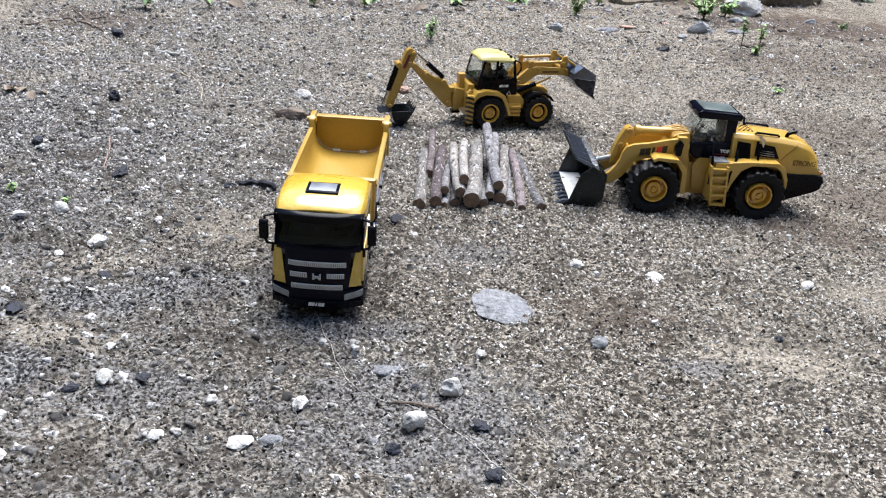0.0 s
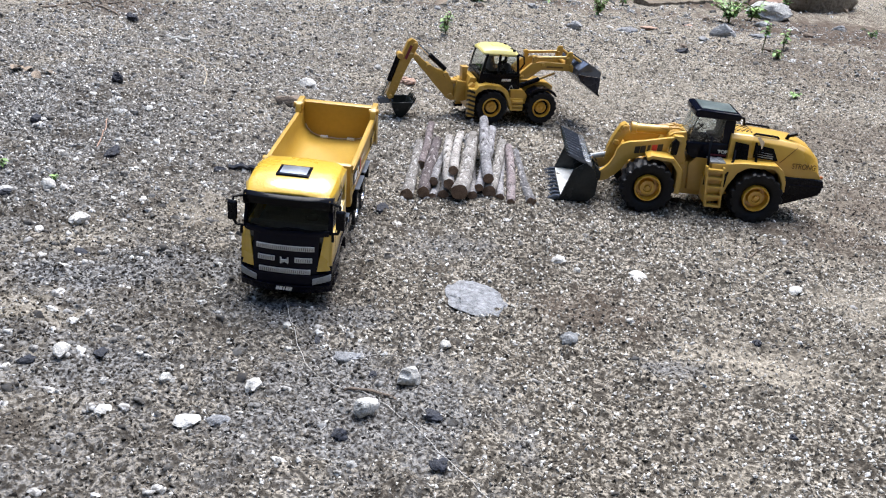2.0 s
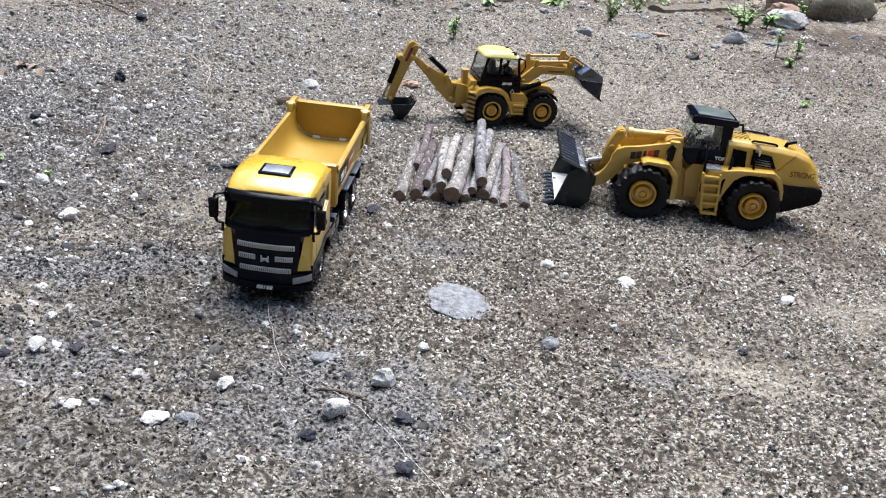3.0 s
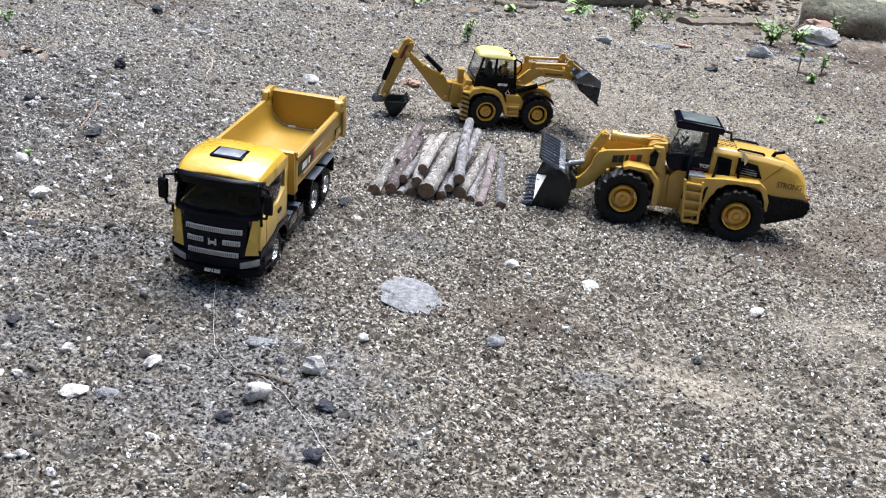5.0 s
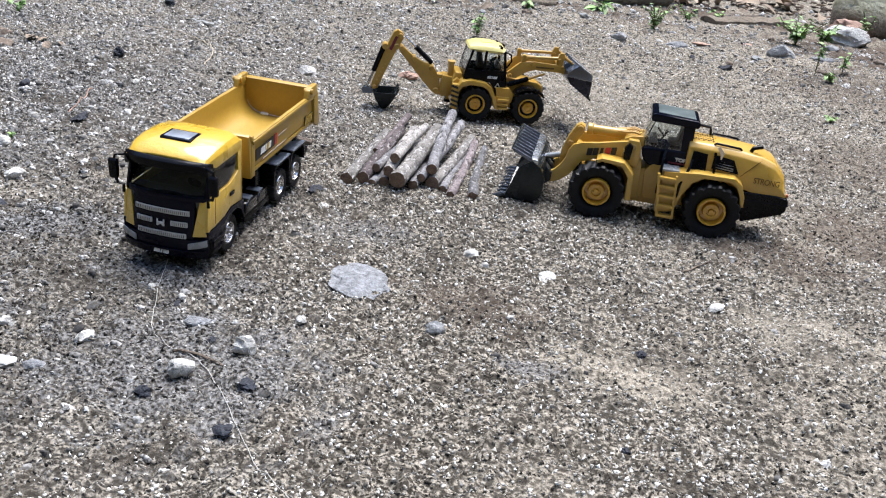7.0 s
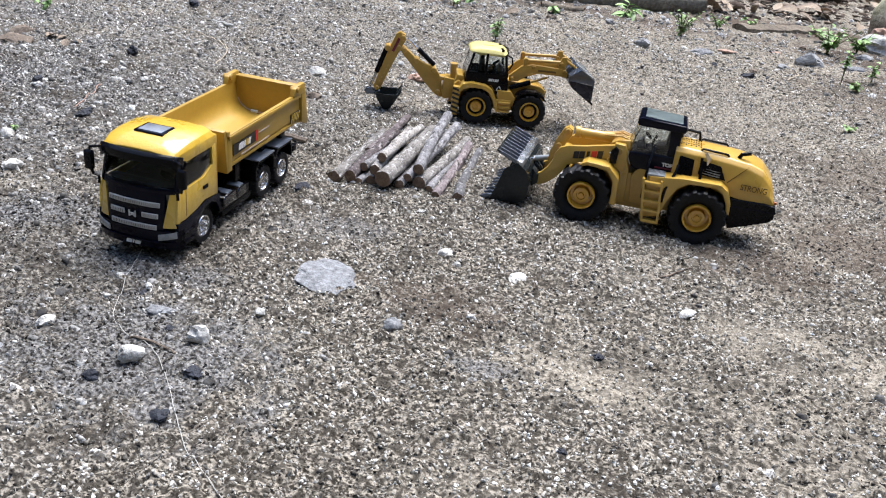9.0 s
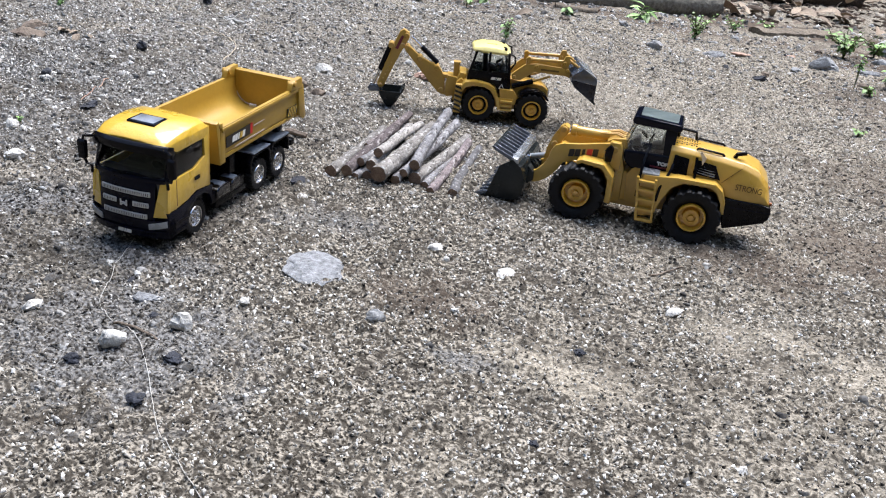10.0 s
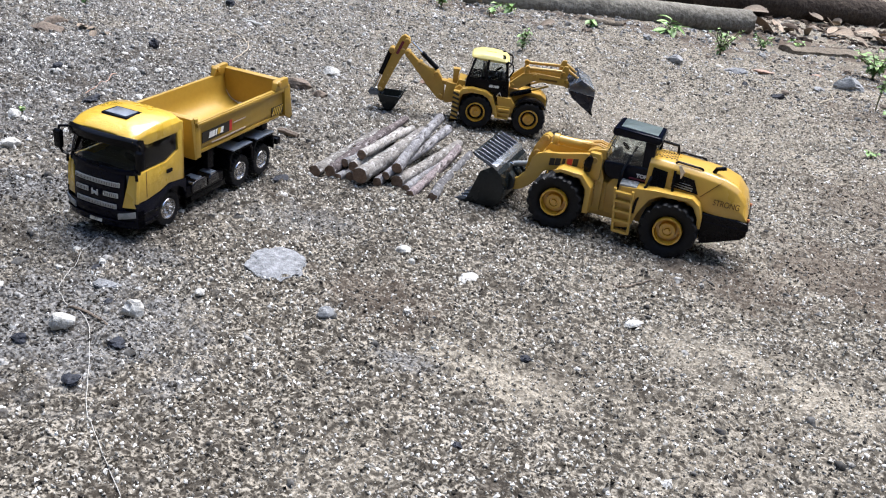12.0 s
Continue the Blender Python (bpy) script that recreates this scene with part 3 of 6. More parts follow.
    P("sill", face_band(36.6, 39.2, 26.3, 25.8, 19.6, 2.4), NAVY)
    for s in (-1, 1):
        post = lofted([[(bow(19, 25.4) - 2, s * 18.6, 37), (bow(19, 25.4) + 0.2, s * 18.6, 37), (bow(19, 25.4) - 0.6, s * 20.8, 37), (bow(19, 25.4) - 2.6, s * 20.8, 37)],
                       [(bow(19, 20.6) - 2, s * 18.2, 54), (bow(19, 20.6) + 0.3, s * 18.2, 54), (bow(19, 20.6) - 0.6, s * 20.4, 54), (bow(19, 20.6) - 2.6, s * 20.4, 54)]], 0.3)
        part("screen_post", post, NAVY, screen)
        part("wiper", pipe([(26.2, s * 2 - 5, 39.0), (24.9, s * 2 + 3, 40.4), (25.2, s * 2 + 8.5, 39.9)], 0.32, 6), BLACK, screen)
    own, rings = bmesh.new(), []
    for k in range(13):
        y = 20.6 * (2 * k / 12 - 1)
        f = abs(y) / 20.6
        drop = 1.6 * f ** 6
        rings.append([(bow(y, 21.4) - 2.0, y, 51.0 - drop), (bow(y, 25.2), y, 50.8 - drop * 1.6), (bow(y, 26.2), y, 54.8 - drop), (bow(y, 24.0), y, 55.9 - drop * 0.6), (bow(y, 19.5), y, 55.0 - drop)])
    P("sun_visor", lofted(rings, 0.3, own), BLACK, label="black sun visor")
    # tipper body: a U-shaped trough between headboard and tailgate
    x0, x1 = -24.0, -112.0
    def ring(x, top, low, half, wall):
        inner = []
        n = 14
        for k in range(n + 1):
            a = math.pi * k / n
            inner.append((x, -(half - wall) * math.copysign(abs(math.cos(a)) ** 0.55, math.cos(a)), top - (top - low - wall) * (math.sin(a) ** 0.62)))
        outer = [(x, half, top), (x, half, top - 2.6), (x, half - 1.2, top - 3.4), (x, half - 1.0, low + 5.5), (x, half - 3.6, low), (x, -half + 3.6, low), (x, -half + 1.0, low + 5.5), (x, -half + 1.2, top - 3.4), (x, -half, top - 2.6), (x, -half, top)]
        return inner + outer
    bed = P("tipper_body", lofted([ring(x, 52.2, 32.0, 22.4, 2.0) for x in (x0, -45, -70, -95, x1)], 0.2), PAINT_BED, label="ochre yellow tipper body")
    board = [(x0 - 0.5, 31.5), (x0 + 1.4, 31.5), (x0 + 4.2, 52.0), (x0 + 4.6, 55.0), (x0 + 2.0, 55.6), (x0 + 1.2, 53)]
    own = side(board, -22.0, 22.0, 0.4)
    part("headboard", own, PAINT_BED, bed)
    part("headboard_rim", box(x0 - 0.6, x0 + 2.2, -22.6, 22.6, 52.0, 54.6, 0.5), PAINT_BED, bed)
    gate = side([(x1 + 1.0, 32.5), (x1 + 1.8, 55.5), (x1 - 2.0, 56.0), (x1 - 4.4, 44), (x1 - 6.0, 31)], -20.2, 20.2, 0.5)
    tail = part("tailgate", gate, PAINT_BED, bed)
    for s in (-1, 1):
        a, b = sorted((s * 20.0, s * 23.2))
        part("hinge_block", side([(-99, 52), (-101, 56.4), (-104, 57.6), (-113.5, 57.8), (-114.5, 54), (-114, 51)], a, b, 0.6), PAINT_BED, bed)
        part("hinge_pin", rod((-103.4, s * 19, 55.6), (-103.4, s * 24.6, 55.6), 1.7, bevel=0.3), PAINT_DARK, bed)
        part("tail_post", side([(-110, 52), (-116, 53), (-120.5, 32), (-117.5, 30.5), (-112, 34)], s * 20.4, s * 23.0, 0.5), PAINT_BED, bed)
        part("side_rail", box(-110, -24, min(s * 21.6, s * 22.9), max(s * 21.6, s * 22.9), 49.4, 51.6, 0.4), PAINT_BED, bed)
        part("floor_rail", box(-108, -27, min(s * 19.4, s * 21.4), max(s * 19.4, s * 21.4), 33.6, 35.6, 0.4), PAINT_BED, bed)
        part("front_post", side([(-23.0, 32), (-27.5, 32), (-27.0, 50), (-23.0, 50)], s * 20.8, s * 22.2, 0.3), PAINT_BED, bed)
        y = s * 21.75
        panel = decal(bed, "name_panel", BLACK_INK, [(-29, y, 39.2), (-54, y, 39.6), (-54, y, 45.6), (-29, y, 45.2)], "black sticker with a plain brand mark")
        decal(bed, "name_panel_end", RED_INK, [(-54, y, 39.6), (-56.5, y, 39.6), (-56.5, y, 45.6), (-54, y, 45.6)], "red sticker edge")
        brand_blocks(panel, place(-41.5, s * 22.0, 42.4, UP_NEAR if s > 0 else UP_FAR), "brand_mark", [WHITE_INK, WHITE_INK, WHITE_INK, PAINT_CAB, WHITE_INK], 3.3, "white block of a brand mark")
        decal(bed, "stripe", PALE_INK, [(-38, y, 37.0), (-70, y, 37.2), (-70, y, 37.9), (-38, y, 37.7)], "thin pale stripe")
        decal(bed, "stripe", PALE_INK, [(-58, y, 43.0), (-70, y, 43.1), (-70, y, 43.7), (-58, y, 43.6)], "thin pale stripe")
        chevron = decal(bed, "warning_panel", BLACK_INK, [(-98.0, y, 36.2), (-110.5, y, 36.2), (-110.5, y, 41.6), (-98.0, y, 41.6)], "black sticker with yellow warning stripes")
        for k in range(5):
            x = -98.2 - k * 2.25
            decal(chevron, "warning_stripe", PAINT_CAB, [(x, s * 22.0, 36.5), (x - 0.9, s * 22.0, 36.5), (x - 2.9, s * 22.0, 41.3), (x - 2.0, s * 22.0, 41.3)], "yellow diagonal warning stripe")
        part("chip", box(-112.0, -109.4, s * 8 - 2.2, s * 8 + 2.2, 34.2, 35.6, 0.3), WHITE_INK, bed, "bare worn edge")
    worn = [(x1 + 1.3, y, z + 0.4) for _, y, z in ring(0, 52.2, 32.0, 22.4, 2.0)[2:13]]
    part("worn_edge", pipe(worn, 0.35, 6), PALE_INK, bed, "pale worn paint edge")
    for x in (-45, -75, -100):
        P("subframe", box(x - 3, x + 3, -16, 16, 18.5, 33, 0.5), BLACK)
    return truck


TRUCK_AT = Matrix.Translation((-0.0508, 0.3843, 0.0002)) @ pose(0, 0, 0, 0, 2.0, -90)
dump_truck(TRUCK_AT)


def wheel_loader(m):
    loader = thing("toy_wheel_loader", "yellow die-cast toy wheel loader with dark toothed bucket", "toy loader", m)
    P = lambda name, bm, material, parent=loader, label="", **k: part(name, bm, material, parent, label, **k)
    R, XF, XR = 16.7, 34.3, -34.3
    for x in (XF, XR):
        for s in (-1, 1):
            wheel(loader, x, s * 20.8, R, R, 14.5, s, "black chunky rubber tyre", RIM_GOLD, 17, 3.0, 0.6, k=0.5)
    axle = bmesh.new()
    for x in (XF, XR):
        rod((x, -18, R), (x, 18, R), 3.2, bm=axle)
        box(x - 6, x + 6, -8, 8, R - 6, R + 6, 1.5, axle)
    P("axle", axle, PAINT_DARK)
    # front frame
    P("front_frame", side([(9, 12), (20, 9), (40, 12), (47, 17), (46, 27), (30, 32), (23, 43), (14, 44), (10, 33)], -11, 11, 0.8), PAINT)
    P("joint", side([(4.5, 13), (10, 12.4), (10, 31), (4.5, 31)], -9.5, 9.5, 0.8), PAINT, label="articulation joint")
    for s in (-1, 1):
        a, b = sorted((s * 11.0, s * 25.0))
        arch = [(13.5, 14.0), (17.0, 14.0), (17.4, 28), (22, 34.4), (34, 35.4), (37, 34), (37.5, 36.0), (34.5, 37.6), (21, 37.0), (14.4, 30)]
        P("front_fender", side(arch, a, b, 0.5), PAINT)
        bm = side([(12.5, 32), (25, 34), (23, 40), (20.5, 48.4), (14.5, 48.4), (12.5, 44)], min(s * 9, s * 14), max(s * 9, s * 14), 0.6)
        P("boom_tower", bm, PAINT)
        lamp = P("work_light", side([(18, 37), (22, 37), (22.5, 44), (20, 47.4), (17.5, 45.5)], s * 14.5, s * 18.0, 0.7), BLACK)
        part("lens", box(22.2, 23.0, min(s * 15, s * 17.6), max(s * 15, s * 17.6), 38.6, 43.4, 0.3), GLASS, lamp)
        # lift arm plates
        arm = [(69.4, 18.0), (69.0, 14.8), (66.5, 13.2), (62.0, 13.6), (57.8, 15.4), (53.0, 19.5), (49.8, 23.8), (46.8, 29.6), (40.0, 32.5), (30.0, 34.5), (24.8, 36.0), (17.0, 39.0), (13.5, 43.0), (14.0, 46.5), (17.0, 48.0), (28.0, 45.6), (38.0, 43.2), (48.0, 41.6), (52.8, 39.6), (55.2, 35.5), (56.0, 31.0), (58.5, 26.0), (62.0, 21.8), (66.0, 19.5)]
        arm_ob = P("lift_arm", side(arm, s * 10.5, s * 13.4, 0.4), PAINT)
        brand_blocks(arm_ob, place(35.4, s * 13.55, 38.3, (UP_NEAR if s > 0 else UP_FAR) @ pose(0, 0, 0, 0, 0, 11 if s > 0 else -11)), "brand_mark", [BLACK_INK, BLACK_INK, BLACK_INK, RED_INK, BLACK_INK], 4.5, "dark block of a brand mark")
        for x, z, r in ((66.2, 16.0, 1.9), (17.5, 44.0, 2.2)):
            part("pin", rod((x, s * 10, z), (x, s * 14.4, z), r, bevel=0.4), STEEL_BLUE if x > 50 else PAINT_DARK, arm_ob)
        cyl = P("lift_cylinder", rod((24, s * 8.6, 27), (44, s * 8.6, 30), 2.4), PAINT_DARK)
        part("piston", rod((44, s * 8.6, 30), (52, s * 8.6, 31), 1.3), CHROME, cyl)
    P("cross_tube", rod((50, -10.5, 33), (50, 10.5, 33), 3.6, bevel=0.5), PAINT)
    # bell crank and tilt cylinder
    crank = side([(60.5, 24), (57, 25), (53.0, 31), (50.6, 40), (47.6, 45.4), (47.6, 48.8), (50.4, 50.4), (53.2, 48.6), (57.0, 41), (59.6, 33)], -3.2, 3.2, 0.6)
    crank_ob = P("bell_crank", crank, PAINT)
    for x, z in ((50.4, 47.6), (54.9, 37.6)):
        part("pin", rod((x, -5.2, z), (x, 5.2, z), 1.9, bevel=0.4), PAINT_DARK, crank_ob)
    tilt = P("tilt_cylinder", rod((46, 0, 47.2), (22, 0, 47.6), 3.1, bevel=0.6, sides=16), PAINT)
    part("collar", rod((46.4, 0, 47.2), (42.8, 0, 47.3), 3.8, bevel=0.4, sides=16), PAINT, tilt)
    part("gland", rod((24.4, 0, 47.5), (17, 0, 47.8), 2.3), PAINT_DARK, tilt)
    link = P("bucket_link", rod((59, 0, 28), (70, 0, 25), 1.8), LAMP_GREY)
    part("pin", rod((70, -4, 25), (70, 4, 25), 2.0, bevel=0.3), CHROME, link)
    P("tower_top", side([(11, 44), (24, 43.5), (23, 47.4), (19, 49.6), (12, 50.4)], -9, 9, 0.8), PAINT)
    hoses = bmesh.new()
    for y in (-5, -2, 3, 6):
        pipe([(13, y, 50.0), (18, y, 51.4), (23, y * 0.8, 50.2), (28, y * 0.6, 49.6)], 0.6, 6, hoses)
    P("hoses", hoses, PAINT_DARK)
    # cab
    cab_low = side([(11.9, 43.4), (11.8, 41), (10.0, 36.6), (6.0, 34.0), (-16, 33.6), (-16.4, 46), (11.4, 45.2)], -12.0, 12.0, 1.6, segments=3)
    cab = P("cab", cab_low, NAVY, label="glossy black cab with clear windows")
    half = 11.4
    for s in (-1, 1):
        part("rear_post", side([(-16.4, 46), (-10.6, 46), (-9.4, 62), (-16.0, 62)], s * (half - 2.0), s * half, 0.3), NAVY, cab)
        part("side_window", side([(-11.0, 44.8), (10.3, 44.4), (11.2, 50), (7.6, 62), (-10.0, 62)], s * (half - 1.0), s * (half - 0.5), 0), GLASS, cab)
    arc = bmesh.new()
    rings = []
    for k in range(9):
        a = -1 + 2 * k / 8
        y = half * a
        bulge = 2.4 * (1 - abs(a) ** 3)
        rings.append([(9.6 + bulge - 0.5, y, 43.4), (9.6 + bulge, y, 43.4), (11.2 + bulge, y, 50), (7.6 + bulge, y, 62), (7.1 + bulge, y, 62), (10.7 + bulge, y, 50)])
    part("windscreen", lofted(rings, 0, arc), GLASS, cab, "clear curved windscreen")
    part("rear_window", box(-16.2, -15.4, -10, 10, 48, 61, 0.1), BLACK, cab)
    part("seat", side([(-11, 47), (-3, 47), (-3, 49.5), (-8, 50), (-9.5, 58.5), (-12, 58.5)], -5, 5, 0.9), SEAT, cab)
    part("console", side([(3, 46), (8.5, 46), (8.5, 50), (5, 52.0)], -4, 4, 0.6), SEAT, cab)
    wheel_bm = bmesh.new()
    bmesh.ops.create_cone(wheel_bm, segments=16, radius1=2.9, radius2=2.9, depth=0.6, cap_ends=True)
    bmesh.ops.transform(wheel_bm, matrix=Matrix.Translation((2.5, 0, 53.2)) @ pose(0, 0, 0, 0, -40, 0), verts=wheel_bm.verts)
    part("steering_wheel", wheel_bm, BLACK, cab)
    roof = part("roof", side([(9.6, 61.6), (-17.5, 61.2), (-18.8, 63.4), (-17.6, 65.6), (7.8, 66.8), (10.2, 66.0), (10.6, 63.2)], -13.2, 13.2, 0.9, segments=3), NAVY, cab, "glossy black roof")
    # panel coloured paler than the roof to carry its sheen of reflected sky
    part("roof_panel", side([(6.6, 66.75), (-15.4, 65.75), (-15.4, 66.25), (6.6, 67.25)], -10.4, 10.4, 0.15), mat("roof_sheen", (0.10, 0.13, 0.13), 0.34, metal=0.3, spread=0.35, scale=90, coat=0.3), cab)
    decal(cab, "maroon_band", MAROON_INK, [(-4.5, 12.15, 37.7), (-15.8, 12.15, 37.7), (-15.8, 12.15, 38.7), (-4.5, 12.15, 38.7)], "maroon stripe")
    words("TOP", 2.9, WHITE_INK, cab, (-11.6, 12.12, 40.4), UP_NEAR, label="white lettering that reads TOP", bold=0.16, squeeze=1.15)
    # rear frame and hood
    P("rear_frame", side([(6, 13), (-52, 11), (-56, 30), (-30, 36), (4, 36), (8, 30)], -12, 12, 0.8), PAINT_DARK)
    hood_rows = []
    for x, top, low, half_t, half_b in ((-14.5, 53.6, 33, 13.0, 15.0), (-30, 53.2, 33, 13.2, 16.0), (-46, 52.2, 31, 13.6, 17.0), (-58, 50.8, 29.5, 14.0, 18.0), (-66, 48.0, 29.0, 13.8, 18.0), (-72, 42.0, 29.0, 13.2, 17.4), (-75.5, 33.0, 29.0, 12.6, 16.6)):
        hood_rows.append([(x, half_b, low), (x, half_b, low + (top - low) * 0.40), (x, half_t + 1.2, top - 3.0), (x, half_t - 1.6, top - 0.3), (x, 0, top + 0.5), (x, -half_t + 1.6, top - 0.3), (x, -half_t - 1.2, top - 3.0), (x, -half_b, low + (top - low) * 0.40), (x, -half_b, low)])
    hood = P("hood", lofted(hood_rows, 0.7), PAINT, label="yellow engine hood")
    for s in (-1, 1):
        q = lambda x, f: (x, s * (16.3 + (14.4 - 16.3) * f) + s * 0.35, 41.2 + 9.0 * f)
        decal(hood, "side_grille", BLACK, [q(-17.0, -0.35), q(-26.5, -0.35), q(-26.0, 0.75), q(-17.5, 0.85)], "black side grille", 0.45)
        decal(hood, "side_vent", BLACK, [q(-29.5, -0.1), (-45.5, s * 17.1, 39.4), (-41.5, s * 15.9, 47.0), q(-30.0, 0.8)], "black side vent", 0.45)
        for k in range(5):
            f = 0.05 + 0.16 * k
            decal(hood, "vent_slat", GREY_FLAP, [(-30.2, s * (17.0 - 1.9 * f), 40.6 + 8 * f), (-42.0, s * (17.4 - 1.9 * f), 40.0 + 8 * f), (-42.0, s * (17.4 - 1.9 * f), 40.7 + 8 * f), (-30.2, s * (17.0 - 1.9 * f), 41.3 + 8 * f)], "", 0.12)
        decal(hood, "panel_seam", BROWN_INK, [(-46.5, s * 17.5, 38.5), (-47.0, s * 17.5, 38.5), (-56.6, s * 15.3, 48.6), (-56.1, s * 15.3, 48.6)], "", 0.15)
        rail = pipe([(-29, s * 11.0, 53.0), (-30, s * 11.0, 54.1), (-44, s * 11.0, 53.2), (-45, s * 11.0, 52.2)], 0.75)
        part("handrail", rail, BLACK, hood, "black handrail")
        words("STRONG", 5.0, BROWN_INK, hood, (-62.2, s * 18.35, 37.6), UP_NEAR if s > 0 else UP_FAR, label="brown outlined lettering that reads STRONG", bold=0.05, squeeze=0.78)
    for k in range(9):
        for j in range(7):
            if (k + j) % 2 == 0:
                part("vent_hole", box(-17 - k * 1.45 - 0.45, -17 - k * 1.45 + 0.45, -6 + j * 2 - 0.55, -6 + j * 2 + 0.55, 53.35, 53.95, 0), BLACK_INK, hood)
    part("exhaust", pipe([(-51, 7.5, 51.5), (-52, 7.5, 54.0), (-57.0, 7.5, 55.6)], 1.3), BLACK, hood, "black exhaust pipe")
    part("intake_pipe", pipe([(-17, -9, 53), (-17.5, -9, 58.6), (-27, -9, 58.0), (-28, -9, 53)], 0.95), BLACK, hood, "black roll bar")
    part("dry_leaf", lofted([[(-31, 12.5, 52.0), (-32, 13.4, 52.6), (-32.4, 13.2, 52.9)], [(-33, 15.2, 49.0), (-35.6, 15.4, 50.2), (-35.0, 15.9, 50.6)], [(-33.6, 16.8, 46.2), (-34.0, 16.8, 46.3), (-33.9, 17.0, 46.6)]]), mat("leaf_scrap", (0.48, 0.36, 0.22), 0.7, spread=0.3, scale=200), hood, "scrap of pale dry leaf")
    weight = side([(-50, 30), (-70, 30.5), (-76.4, 29.6), (-77.2, 27.5), (-77.0, 22), (-74.6, 19.4), (-68.5, 17.0), (-53, 11), (-50.5, 20)], -19.0, 19.0, 1.0, segments=3)
    cw = P("counterweight", weight, BLACK, label="black counterweight")
    part("groove", side([(-50.2, 24.8), (-77.4, 25.4), (-77.4, 26.4), (-50.2, 25.8)], -19.3, 19.2, 0.1), NAVY, cw)
    for s in (-1, 1):
        part("tail_lamp", box(-77.0, -75.4, s * 15 - 1.0, s * 15 + 1.0, 30.0, 31.6, 0.4), mat("amber_lens", (0.34, 0.09, 0.015), 0.25, spread=0.1), cw)
        # rear fender, platform and ladder
        a, b = sorted((s * 13.5, s * 25.4))
        arch = [(-3, 36.2), (-12, 37.0), (-22, 38.4), (-43.5, 38.8), (-48.2, 35.4), (-51.0, 28.5), (-51.6, 22), (-49.4, 22), (-48.6, 27.6), (-45.5, 33.4), (-41.5, 36.2), (-26, 35.8), (-20, 32), (-15.4, 23), (-12.5, 12.5), (-2, 10.2), (-1.4, 24)]
        fender = P("rear_fender", side(arch, a, b, 0.5), PAINT)
        part("platform", box(-11.5, -1.5, min(s * 14, s * 24.8), max(s * 14, s * 24.8), 36.2, 37.6, 0.3), LAMP_GREY, fender, "grey step plate")
        lad = P("ladder", side([(-2.8, 8.5), (-4.4, 8.5), (-0.6, 35), (1.0, 35)], s * 24.5, s * 28.0, 0.3), PAINT, label="yellow ladder")
        part("rail", side([(-12.0, 8.5), (-13.4, 8.5), (-11.0, 35), (-9.6, 35)], s * 24.5, s * 28.0, 0.3), PAINT, lad)
        for z in (9.2, 15.6, 21.6, 27.6, 32.6):
            part("rung", box(-12.6 + 0.09 * (z - 9), -3.4 + 0.14 * (z - 9), min(s * 24.3, s * 28.3), max(s * 24.3, s * 28.3), z - 0.8, z + 0.9, 0.3), PAINT, lad)
        P("grab_rail", pipe([(-0.8, s * 24.5, 22), (-0.6, s * 25, 34), (-1.0, s * 20, 44), (-2.5, s * 13.5, 50)], 0.85), BLACK, label="black grab rail")
        P("grab_rail", pipe([(-12.4, s * 26.0, 22), (-13, s * 25.5, 30), (-17.2, s * 21, 40.6), (-17.6, s * 17.5, 43.5)], 0.85), BLACK, label="black grab rail")
        P("grab_rail", pipe([(-31.2, s * 20, 38), (-30.6, s * 19.2, 43.5), (-30.0, s * 16.2, 50)], 0.85), BLACK, label="black grab rail")
    # bucket
    shell_out = [(89.5, 2.6), (71, 4.0), (66.6, 8.5), (66.2, 18), (69.2, 25.6), (75.0, 29.6), (75.8, 28.6), (70.6, 24.6), (67.8, 18), (68.2, 9.2), (71.6, 5.4), (89.5, 4.0)]
    bucket = P("bucket", side(shell_out, -28.0, 28.0, 0.3), STEEL_DARK, label="dark grey toothed loader bucket")
    for s in (-1, 1):
        part("side_plate", side([(89.5, 2.6), (71, 4.0), (66.6, 8.5), (66.2, 18), (69.2, 25.6), (75.0, 29.6), (82.5, 24.4)], s * 26.6, s * 28.2, 0.35), STEEL_DARK, bucket)
    part("cutting_edge", side([(92.0, 2.6), (83, 3.6), (83, 5.2), (90, 4.6)], -28.2, 28.2, 0.2), STEEL_DARK, bucket)
    # near-white plate paints in the bright reflection on the bucket floor
    part("floor_glare", box(74, 88, -26.4, 26.4, 5.4, 5.9, 0.1), mat("floor_reflection", (0.72, 0.72, 0.70), 0.35, metal=0.1, spread=0.25, scale=70), bucket, "bucket floor painted bright for its reflection")
    for k in range(9):
        y = -25.6 + k * 6.4
        part("tooth", side([(96.5, 3.2), (88.5, 2.6), (88.5, 6.2), (91.5, 6.0)], y - 1.3, y + 1.3, 0.25), STEEL_BLUE, bucket)
    part("guard_back", side([(75.4, 28.2), (71.4, 27.4), (72.2, 30.2), (76.0, 31.0)], -27.8, 27.8, 0.3), BUCKET_TOP, bucket, "bright edge of the spill guard")
    part("guard_front", side([(88.4, 36.0), (86.2, 35.1), (86.6, 34.0), (89.0, 35.0)], -27.8, 27.8, 0.3), STEEL_DARK, bucket)
    for k in range(10):
        y = -26.9 + k * 53.8 / 9
        part("guard_bar", side([(75.0, 30.8), (74.7, 28.0), (87.6, 33.6), (87.8, 35.8)], y - 0.6, y + 0.6, 0.2), STEEL_BLUE, bucket)
    for y in (-12, 0, 12):
        part("bracket", side([(66.5, 12), (63.0, 15), (63.0, 20), (67.2, 24)], y - 3.6, y + 3.6, 0.4), STEEL_DARK, bucket)
